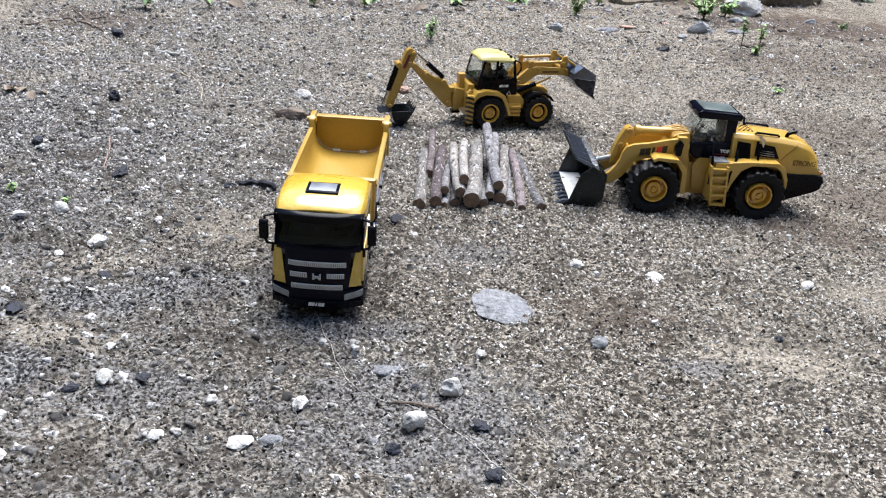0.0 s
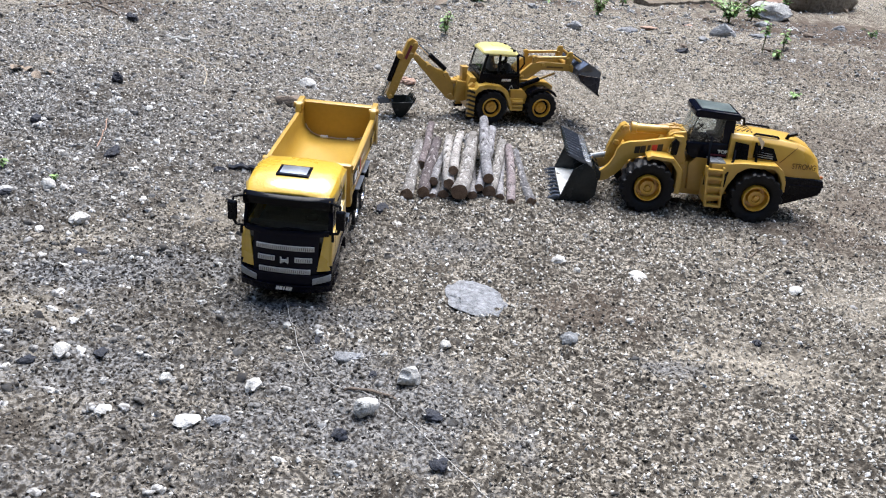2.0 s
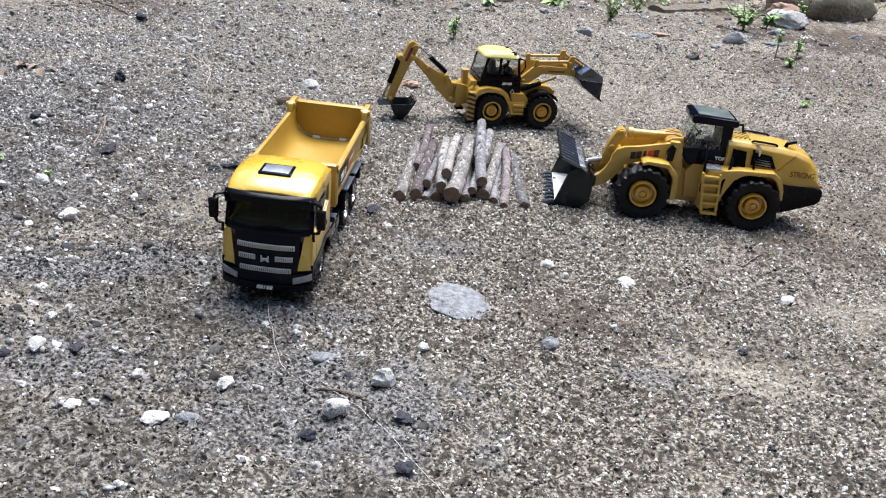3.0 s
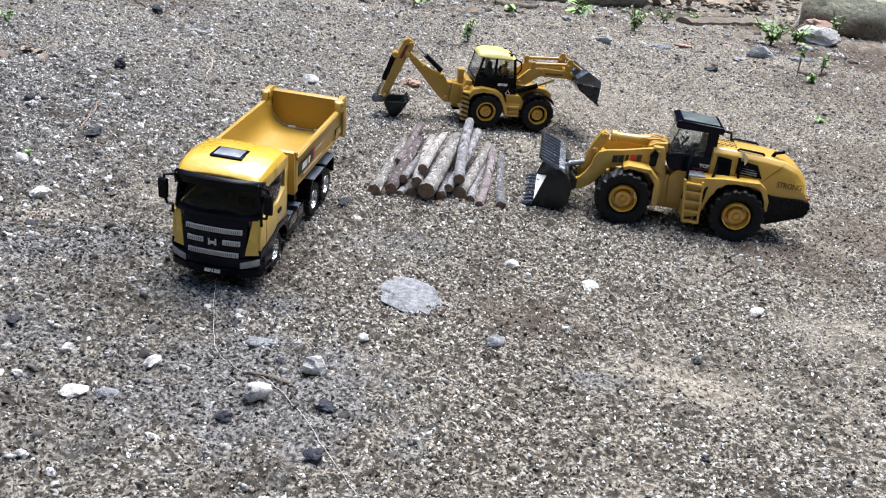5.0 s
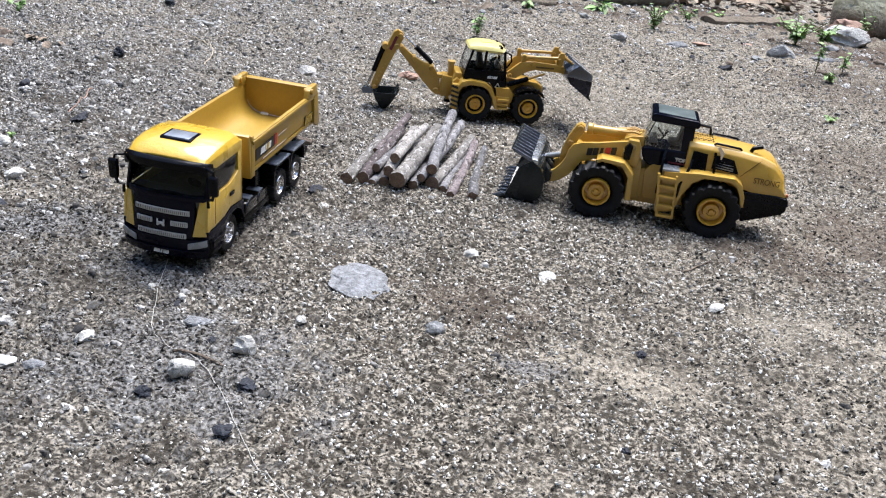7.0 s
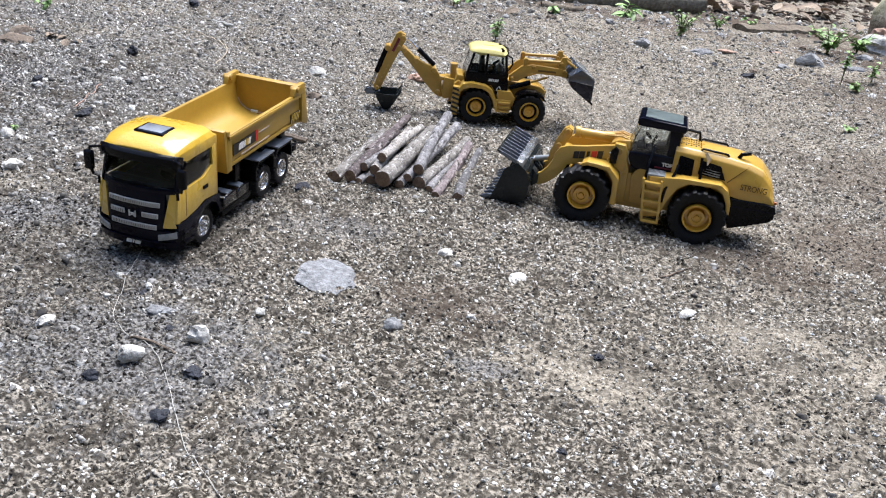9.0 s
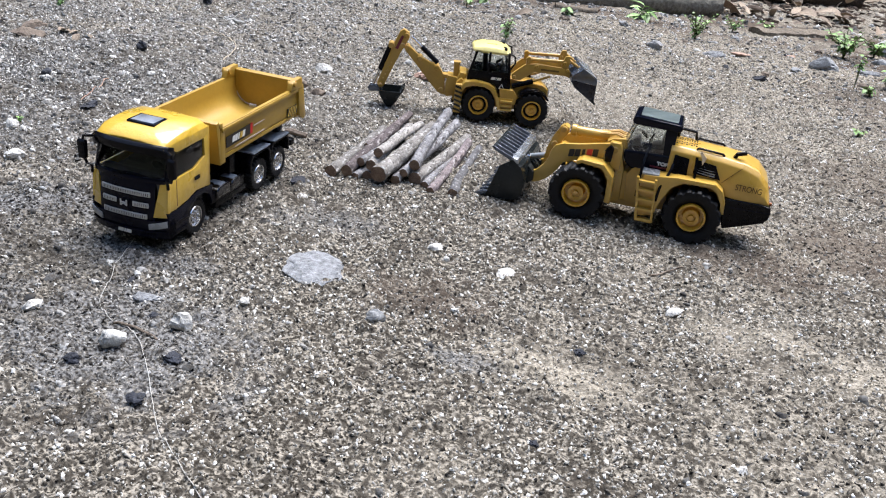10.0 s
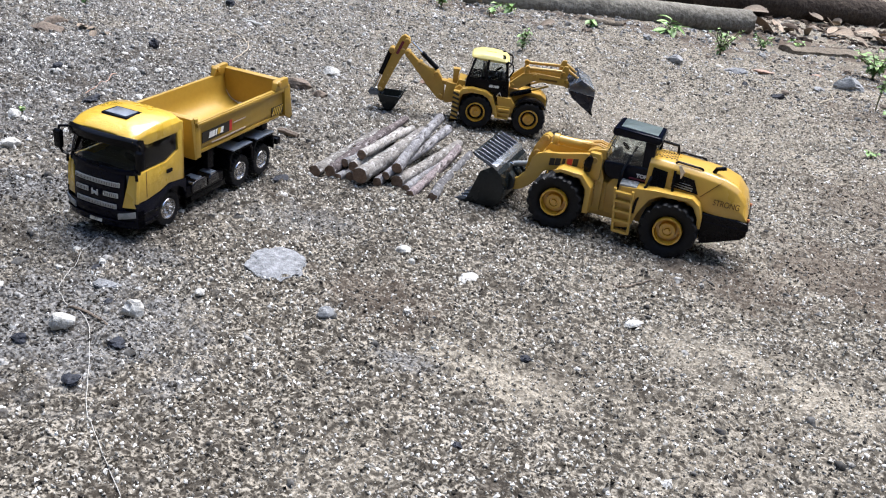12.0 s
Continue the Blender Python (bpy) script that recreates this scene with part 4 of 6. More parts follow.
    P("skid_plate", box(-8, 20, -9, 9, 9, 13, 0.8), PAINT_DARK)
    return loader


LOADER_AT = Matrix.Translation((0.17664, 0.55021, 0.0002)) @ pose(0, 0, 0, 0, 0, -179.2)
wheel_loader(LOADER_AT)


def backhoe(m):
    toy = thing("toy_backhoe_loader", "golden yellow die-cast toy backhoe loader with black cab", "toy backhoe", m)
    P = lambda name, bm, material, parent=toy, label="", **k: part(name, bm, material, parent, label, **k)
    R, XF, XR = 12.7, 20.3, -21.0
    for x in (XF, XR):
        for s in (-1, 1):
            wheel(toy, x, s * 17.4, R, R, 10.5, s, "black rubber tyre with lugs", RIM_GOLD, 17, 2.2, 0.7, k=0.58)
    ax = bmesh.new()
    for x in (XF, XR):
        rod((x, -14, R), (x, 14, R), 2.4, bm=ax)
    P("axle", ax, BLACK)
    P("chassis", side([(-33, 9), (26, 9), (31, 13), (31, 20), (-33, 21)], -9.5, 9.5, 0.8), PAINT_DARK)
    # engine hood
    hood = P("hood", side([(2, 19), (31.5, 17), (33, 20), (32.6, 27), (28, 30.2), (2, 33)], -9.0, 9.0, 1.2, segments=3), PAINT_DARK, label="golden yellow engine hood")
    part("front_grille", box(32.4, 33.4, -7, 7, 18.5, 26.5, 0.3), BLACK, hood)
    for s in (-1, 1):
        part("hood_vent", box(14, 27, min(s * 9, s * 9.5), max(s * 9, s * 9.5), 20.5, 26.0, 0.2), BLACK, hood)
        front = [(8.5, 22.5), (10.5, 25.5), (16, 28.2), (24, 28.2), (30, 25.4), (32.5, 22.0), (31.0, 21.6), (28.6, 24.0), (23.4, 26.6), (16.4, 26.6), (11.8, 24.4), (9.6, 21.8)]
        P("front_mudguard", side(front, s * 11.0, s * 22.0, 0.3), BLACK)
        rear = [(-35.5, 25.5), (-33, 29.5), (-26, 31.0), (-15, 29.6), (-9.5, 26.4), (-6.0, 19.0), (-3.6, 10.5), (-5.8, 10.5), (-8.6, 18.4), (-12.4, 24.4), (-17, 26.8), (-26, 27.4), (-32, 25.4), (-34.6, 22.0)]
        P("rear_mudguard", side(rear, s * 9.5, s * 22.4, 0.4), PAINT, label="yellow rear mudguard")
        steps = P("step", side([(-4.6, 9.6), (4.6, 9.6), (5.2, 11.0), (5.6, 19.4), (-6.0, 19.4)], s * 10, s * 19.4, 0.4), PAINT)
        for z in (10.0, 13.2, 16.4):
            part("tread", box(-4.0, 4.8, min(s * 18, s * 21.4), max(s * 18, s * 21.4), z, z + 1.5, 0.3), PAINT, steps)
        P("tank", side([(-4, 15), (7.5, 15), (8.6, 21), (4.6, 26), (-6, 26)], s * 8, s * 18.5, 0.6), PAINT_DARK)
    # cab
    cab = P("cab", side([(-31.5, 29.0), (-10.8, 28.8), (-6.6, 24.0), (-4.0, 20.0), (2.4, 20.0), (2.2, 29.4), (0.8, 38.0), (-31.2, 36.5)], -16.0, 16.0, 0.6), BLACK, label="black cab with clear windows")
    for s in (-1, 1):
        for line in ([(-31.4, 35), (-29.6, 35), (-25.4, 52.5), (-27.2, 52.5)], [(-17.2, 36), (-15.4, 36), (-15.2, 52.5), (-17.0, 52.5)], [(-0.8, 36), (1.4, 36), (-1.2, 52.5), (-3.0, 52.5)]):
            part("window_post", side(line, s * 14.4, s * 16.0, 0.25), BLACK, cab)
        part("sill", side([(-31.0, 35.6), (1.2, 36.6), (1.2, 38.4), (-30.6, 37.4)], s * 14.6, s * 16.05, 0.2), BLACK, cab)
        part("window_pane", side([(-29.6, 37.2), (-16.6, 37.6), (-16.4, 52.0), (-26.0, 52.0)], s * 14.9, s * 15.3, 0), GLASS, cab)
        part("window_pane", side([(-15.6, 37.8), (-1.0, 38.2), (-3.0, 52.0), (-15.4, 52.0)], s * 14.9, s * 15.3, 0), GLASS, cab)
        where = place(-9.5, s * 16.2, 33.0, UP_NEAR if s > 0 else UP_FAR)
        brand_blocks(cab, where, "brand_mark", [WHITE_INK] * 5, 1.9, "white block of a brand mark")
        tri = bmesh.new()
        pts = [(-6.5, 25.8), (-2.8, 25.8), (-4.6, 29.0)]
        for a, b in zip(pts, pts[1:] + pts[:1]):
            rod((a[0], s * 16.1, a[1]), (b[0], s * 16.1, b[1]), 0.22, sides=6, bm=tri)
        part("warning_triangle", tri, WHITE_INK, cab, "small white triangle mark")
        mirror = pipe([(-2.0, s * 15, 53.0), (2.4, s * 17.2, 51.5), (3.2, s * 17.4, 46.5), (0.8, s * 16, 41.5)], 0.65)
        P("grab_rail", mirror, BLACK, label="black grab rail")
    part("front_window", side([(0.2, 37.5), (0.8, 37.5), (-1.9, 52.5), (-2.5, 52.5)], -14.6, 14.6, 0), GLASS, cab)
    part("rear_window", side([(-31.0, 37.0), (-30.4, 37.0), (-26.2, 52.5), (-26.8, 52.5)], -14.6, 14.6, 0), GLASS, cab)
    part("seat", side([(-20, 34), (-10, 34), (-10, 39.5), (-16, 40), (-17.5, 48.5), (-20.5, 48.5)], -5.5, 5.5, 0.9), SEAT, cab)
    part("console", side([(-6.4, 34), (-2, 34), (-2.4, 42), (-5.0, 43.4)], -5, 5, 0.6), SEAT, cab)
    wheel_bm = bmesh.new()
    bmesh.ops.create_cone(wheel_bm, segments=16, radius1=3.2, radius2=3.2, depth=0.6, cap_ends=True)
    bmesh.ops.transform(wheel_bm, matrix=Matrix.Translation((-7.4, 0, 43.6)) @ pose(0, 0, 0, 0, -35, 0), verts=wheel_bm.verts)
    part("steering_wheel", wheel_bm, BLACK, cab)
    rows = []
    for x, half, low, top in ((-29.8, 10.0, 52.8, 53.8), (-28.6, 13.4, 51.8, 55.0), (-22, 15.6, 51.3, 56.4), (-12, 16.0, 51.2, 56.4), (-4, 15.6, 51.2, 55.2), (-1.2, 14.0, 51.4, 53.8), (-0.4, 11.5, 51.8, 53.0)):
        rows.append([(x, half - 0.6, low), (x, half, (low * 2 + top) / 3), (x, half - 1.6, top - 0.8), (x, half - 5, top), (x, -half + 5, top), (x, -half + 1.6, top - 0.8), (x, -half, (low * 2 + top) / 3), (x, -half + 0.6, low)])
    roof = P("roof", lofted(rows, 0.4), ROOF_LEMON, label="lemon yellow plastic roof")
    part("hatch", box(-19, -11, -4, 4, 56.2, 56.8, 0.2), ROOF_LEMON, roof)
    for x, y in ((-5.2, -8.5), (-4.8, -13.0), (-5.2, 8.5)):
        part("lamp", box(x - 1.1, x + 1.1, y - 0.9, y + 0.9, 54.4, 56.2, 0.3), BLACK, roof)
    # rear: stabiliser frame with warning stripes
    P("rear_frame", side([(-33, 9), (-38.5, 9), (-39, 27), (-36, 30), (-33, 28)], -15, 15, 0.5), PAINT_DARK)
    for s in (-1, 1):
        leg = P("stabiliser", box(-39.6, -34.4, min(s * 15, s * 20.6), max(s * 15, s * 20.6), 4.5, 26.5, 0.5), PAINT, label="yellow and black striped stabiliser")
        for k in range(6):
            z = 5.2 + k * 3.5
            decal(leg, "warning_stripe", BLACK_INK, [(-39.6, s * 20.7, z + 1.6), (-34.4, s * 20.7, z), (-34.4, s * 20.7, z + 1.7), (-39.6, s * 20.7, z + 3.3)], "black diagonal stripe")
            decal(leg, "warning_stripe", BLACK_INK, [(-39.7, s * 20.6, z + 1.6), (-39.7, s * 15.2, z), (-39.7, s * 15.2, z + 1.7), (-39.7, s * 20.6, z + 3.3)], "black diagonal stripe")
        part("foot", box(-40.4, -33.6, min(s * 14.4, s * 21), max(s * 14.4, s * 21), 2.6, 4.4, 0.4), BLACK, leg)
    P("hitch", side([(-37, 14), (-46, 12.5), (-47.5, 17), (-46, 29.5), (-37, 28)], -7, 7, 0.8), PAINT_DARK)
    P("bracket", side([(-41.6, 27), (-38.2, 27), (-37.6, 37.5), (-36.8, 39.6), (-42.6, 39.6), (-42.2, 36)], -3.4, 3.4, 0.6), PAINT_DARK)
    P("valve_bank", side([(-39, 27), (-31.5, 28), (-32, 33), (-37, 33.5)], -11, 11, 0.7), PAINT)
    for z in (14.5, 27.5):
        P("swing_pivot", rod((-47.5, 0, z - 1.6), (-47.5, 0, z + 1.6), 3.8, bevel=0.5, sides=18), PAINT_DARK)
    # boom
    boom_line = [(-47.0, 14.0), (-52.5, 14.2), (-60.5, 22.0), (-70.5, 33.0), (-80.5, 43.6), (-81.0, 46.6), (-78.0, 47.6), (-70.0, 41.0), (-61.5, 36.6), (-54.0, 34.8), (-51.0, 31.0), (-48.0, 25.0)]
    boom = P("boom", side(boom_line, -3.0, 3.0, 0.5), PAINT_DARK, label="golden yellow boom")
    for x, z in ((-50.2, 16.2), (-55.0, 33.2), (-69.0, 39.0), (-79.2, 46.0)):
        part("pin", rod((x, -4.6, z), (x, 4.6, z), 2.2, bevel=0.5), PAINT_DARK, boom)
    cyl = P("boom_cylinder", rod((-55, 0, 36.5), (-68.5, 0, 47.4), 1.9), BLACK, label="black hydraulic cylinder")
    part("piston", rod((-68.5, 0, 47.4), (-77.0, 0, 54.5), 1.0), CHROME, cyl)
    stick_line = [(-78.2, 53.6), (-78.8, 57.4), (-83.0, 59.6), (-86.0, 57.6), (-90.0, 48.0), (-95.0, 33.0), (-100.5, 16.0), (-98.5, 12.4), (-95.0, 14.0), (-89.0, 30.0), (-82.0, 46.0)]
    stick = P("stick", side(stick_line, -2.6, 2.6, 0.5), PAINT_DARK, label="golden yellow dipper stick")
    for x, z, r in ((-80.6, 55.2, 2.1), (-91.6, 46.6, 2.5), (-83, 47, 2.2), (-97.6, 15, 1.6)):
        part("pin", rod((x, -4.2, z), (x, 4.2, z), r, bevel=0.5), PAINT_DARK, stick)
    for k in range(6):
        part("stud", rod((-90.5 - k * 1.35, -3.1, 33 - k * 3.2), (-90.5 - k * 1.35, 3.1, 33 - k * 3.2), 0.7), PAINT, stick)
    decal(stick, "name_strip", MAROON_INK, [(-84.4, -2.75, 55.0), (-88.6, -2.75, 44.6), (-86.6, -2.75, 43.8), (-82.6, -2.75, 54.2)], "dark lettering strip")
    dip = P("stick_cylinder", rod((-92.6, 0, 45.6), (-98.8, 0, 26.5), 2.0), BLACK, label="black hydraulic cylinder")
    part("piston", rod((-98.8, 0, 26.5), (-103.6, 0, 13.6), 1.0), CHROME, dip)
    P("tipping_link", side([(-105.5, 14.4), (-107.4, 11.6), (-105.6, 9.0), (-96.0, 9.8), (-95.2, 12.2), (-99.0, 13.4)], -2.6, 2.6, 0.5), STEEL_BLUE)
    # digging bucket, open upwards
    def pan(y):
        return [(-98.5, y, 12.4), (-96.6, y, 7.4), (-93.4, y, 2.0), (-91.0, y, -0.6), (-87.4, y, -0.4), (-84.0, y, 4.4), (-80.2, y, 12.6)]
    def pan_in(y):
        return [(-81.4, y, 12.6), (-85.0, y, 5.4), (-88.0, y, 0.9), (-90.6, y, 0.8), (-92.4, y, 2.9), (-95.4, y, 7.8), (-97.2, y, 12.4)]
    def pinched(bm):
        for v in bm.verts:
            v.co.y *= 0.62 + 0.38 * min(1, max(0, v.co.z / 12))
        return bm
    scoop = P("digging_bucket", pinched(lofted([pan(-10.5) + pan_in(-10.5), pan(10.5) + pan_in(10.5)], 0.2)), STEEL_DARK, label="dark grey digging bucket")
    for s in (-1, 1):
        part("cheek", pinched(side([(x, z) for x, _, z in pan(0)], s * 9.7, s * 11.0, 0.3)), STEEL_DARK, scoop)
    for k in range(5):
        y = -8.6 + k * 4.3
        part("tooth", side([(-81.4, 11.0), (-80.0, 11.4), (-78.2, 16.2), (-80.4, 13.8)], y - 1.0, y + 1.0, 0.2), STEEL_DARK, scoop)
    # front loader
    for s in (-1, 1):
        arm = [(3.0, 33.0), (2.2, 37.0), (11.0, 45.0), (20.0, 46.8), (43.0, 45.6), (49.5, 42.0), (48.5, 38.2), (43.0, 40.0), (20.0, 40.6), (9.5, 33.0)]
        a_ob = P("loader_arm", side(arm, s * 9.0, s * 12.0, 0.4), PAINT_DARK)
        part("slot", box(24, 38, min(s * 11.9, s * 12.2), max(s * 11.9, s * 12.2), 42.2, 43.6, 0), BROWN_INK, a_ob)
        for x, z in ((4.5, 35.0), (20.5, 45.0), (44.5, 44.0), (41.5, 49.5)):
            part("pin", rod((x, s * 8.4, z), (x, s * 13.2, z), 1.5, bevel=0.3), PAINT_DARK, a_ob)
        link = P("tilt_link", rod((14.0, s * 10.5, 49.6), (41.0, s * 10.5, 50.6), 1.25), PAINT_DARK)
        part("end", rod((14, s * 8.8, 49.6), (14, s * 12.4, 49.6), 2.0, bevel=0.3), PAINT_DARK, link)
        P("link_post", side([(12, 43), (16, 44), (15.4, 51), (12.6, 51)], s * 9.4, s * 11.6, 0.4), PAINT_DARK)
        crank = P("bell_crank", side([(40.0, 44.0), (44.0, 43.0), (45.6, 50.0), (45.0, 55.2), (41.6, 55.0), (39.4, 50)], s * 9.4, s * 11.8, 0.5), PAINT_DARK)
        part("push_rod", rod((44.2, s * 10.6, 52.5), (55.0, s * 10.6, 46.0), 1.2), PAINT_DARK, crank)
        lift = P("lift_cylinder", rod((4.0, s * 10.6, 27.4), (19.5, s * 10.6, 33.0), 1.9), BLACK, label="black lift cylinder")
        part("piston", rod((19.5, s * 10.6, 33.0), (32, s * 10.6, 38.0), 0.9), PAINT_DARK, lift)
    P("cross_tube", rod((44, -10, 44.0), (44, 10, 44.0), 1.6), PAINT_DARK)
    back = [(55.0, 49.2), (47.0, 43.6), (46.6, 39.0), (50.0, 34.6), (66.4, 23.6), (67.0, 24.8), (51.4, 36.2), (48.4, 39.8), (48.6, 42.6), (56.0, 47.8)]
    scoop = P("loading_bucket", side(back, -22.5, 22.5, 0.25), STEEL_BLUE, label="shiny blue-grey loading bucket")
    for s in (-1, 1):
        part("cheek", side([(46.9, 40.0), (50.0, 34.6), (66.4, 23.6), (66.6, 37.6)], s * 21.4, s * 22.7, 0.3), CHEEK, scoop, "dark lower bucket cheek")
        part("upper_cheek", side([(55.0, 49.2), (47.0, 43.6), (46.9, 40.2), (66.6, 37.8), (66.4, 41.6)], s * 21.5, s * 22.6, 0.3), STEEL_BLUE, scoop)
    part("top_flap", side([(54.4, 49.4), (55.4, 48.0), (66.6, 41.4), (66.2, 42.8)], -22.5, 22.5, 0.2), BUCKET_TOP, scoop, "bright top edge of the bucket")
    part("lip", side([(63.5, 26.6), (67.6, 22.6), (68.0, 24.0), (65, 27)], -22.8, 22.8, 0.15), STEEL_DARK, scoop)
    for s in (-1, 1):
        part("rib", side([(46.8, 40), (44.5, 42.5), (46, 47), (53, 49.4), (48, 44)], s * 10.6 - 1, s * 10.6 + 1, 0.2), STEEL_BLUE, scoop)
    return toy


BACKHOE_AT = Matrix.Translation((0.05476, 0.68828, 0.0070)) @ pose(0, 0, 0, 0, 0, 18.1)
backhoe(BACKHOE_AT)


# ---- the pile of sticks ----
def bark_material(name, dark, light, flake, share):
    """Bark with dark furrows along the branch and pale flakes."""
    m = mat(name, dark, 0.92, spread=0.4, scale=90, bump=1.0, bump_scale=380, by="object", second=light, specular=0.15)
    nodes, links = m.node_tree.nodes, m.node_tree.links
    shader = nodes["Principled BSDF"]
    colour = shader.inputs["Base Color"].links[0].from_socket
    spot, stretch = nodes.new("ShaderNodeTexCoord"), nodes.new("ShaderNodeMapping")
    links.new(spot.outputs["Object"], stretch.inputs["Vector"])
    stretch.inputs["Scale"].default_value = (1.0, 0.35, 1.0)
    for scale, a, b, tint, most in ((520, 0.54, 0.66, (0.035, 0.028, 0.026), 0.85), (560, 0.56 - share, 0.66 - share, flake, 0.6)):
        tex, span, mix = nodes.new("ShaderNodeTexNoise"), nodes.new("ShaderNodeMapRange"), nodes.new("ShaderNodeMix")
        tex.inputs["Scale"].default_value, tex.inputs["Detail"].default_value = scale, 8
        links.new(stretch.outputs["Vector"], tex.inputs["Vector"])
        span.inputs["From Min"].default_value, span.inputs["From Max"].default_value, span.inputs["To Max"].default_value = a, b, most
        links.new(tex.outputs["Fac"], span.inputs["Value"])
        mix.data_type = "RGBA"
        mix.inputs["B"].default_value = (*tint, 1)
        links.new(span.outputs[0], mix.inputs["Factor"])
        links.new(colour, mix.inputs["A"])
        colour = mix.outputs["Result"]
    links.new(colour, shader.inputs["Base Color"])
    return m


BARK = bark_material("grey_bark", (0.11, 0.103, 0.106), (0.29, 0.285, 0.295), (0.42, 0.41, 0.40), 0.02)
BARK_PALE = bark_material("pale_bark", (0.15, 0.132, 0.118), (0.36, 0.34, 0.318), (0.50, 0.488, 0.47), 0.03)
BARK_PURPLE = bark_material("purplish_bark", (0.10, 0.08, 0.08), (0.25, 0.21, 0.21), (0.40, 0.37, 0.36), 0.0)
CUT = mat("cut_wood", (0.12, 0.074, 0.052), 0.85, spread=0.5, scale=260, bump=0.6, bump_scale=900, second=(0.30, 0.205, 0.145), specular=0.2)


def stick_mesh(length, r0, r1, seed, bend, steps=44, around=22):
    """A crooked tapered stick along +Y from its near end, with knots."""
    shift = Vector((seed * 7.3, seed * 3.1, seed))
    rings = []
    for j in range(steps + 1):
        f = j / steps
        y = length * f
        r = r0 + (r1 - r0) * f
        cx = bend * math.sin(math.pi * f) + 0.6 * noise.noise(shift + Vector((0, f * 3, 0)))
        cz = 0.5 * noise.noise(shift + Vector((5, f * 3, 0)))
        ring = []
        for k in range(around):
            a = 2 * math.pi * k / around
            d = Vector((math.cos(a), 0, math.sin(a)))
            rough = 1 + 0.13 * noise.noise(shift + d * 1.3 + Vector((0, f * 9, 0))) + 0.12 * noise.noise(shift + d * 3.2 + Vector((0, f * 30, 0))) + 0.07 * noise.noise(shift + d * 7 + Vector((0, f * 60, 0)))
            slant = 0.0 if 0 < j < steps else 0.5 * noise.noise(shift + d * 2)
            ring.append((cx + d.x * r * rough, y + slant, cz + d.z * r * rough))
        rings.append(ring)
    return rings


def wooden_stick(near, far, r0, r1, bark, label, seed, bend=0.0):
    a, b = Vector(near), Vector(far)
    d = b - a
    m = Matrix.Translation(a * MM) @ d.to_track_quat("Y", "Z").to_matrix().to_4x4()
    ob = thing("cut_branch", label, "stick", m, "pile of cut branches")
    rings = stick_mesh(d.length, r0, r1, seed, bend)
    bm = bmesh.new()
    rows = [[bm.verts.new(p) for p in ring] for ring in rings]
    n = len(rows[0])
    for p, q in zip(rows, rows[1:]):
        for k in range(n):
            bm.faces.new((p[k], p[(k + 1) % n], q[(k + 1) % n], q[k]))
    part("bark", bm, bark, ob, smooth=50)
    for ring, y in ((rings[0], -0.35), (rings[-1], 0.35)):
        bm = bmesh.new()
        c = Vector((sum(p[0] for p in ring) / n, sum(p[1] for p in ring) / n, sum(p[2] for p in ring) / n))
        outer = [bm.verts.new(c + (Vector(p) - c) * 0.985) for p in ring]
        inner = [bm.verts.new(c + (Vector(p) - c) * 0.55 + Vector((0, y * 0.7, 0))) for p in ring]
        tip = bm.verts.new(c + Vector((0, y, 0)))
        for k in range(n):
            bm.faces.new((outer[k], outer[(k + 1) % n], inner[(k + 1) % n], inner[k]))
            bm.faces.new((inner[k], inner[(k + 1) % n], tip))
        part("cut_end", bm, CUT, ob, "reddish brown cut face")
    return ob


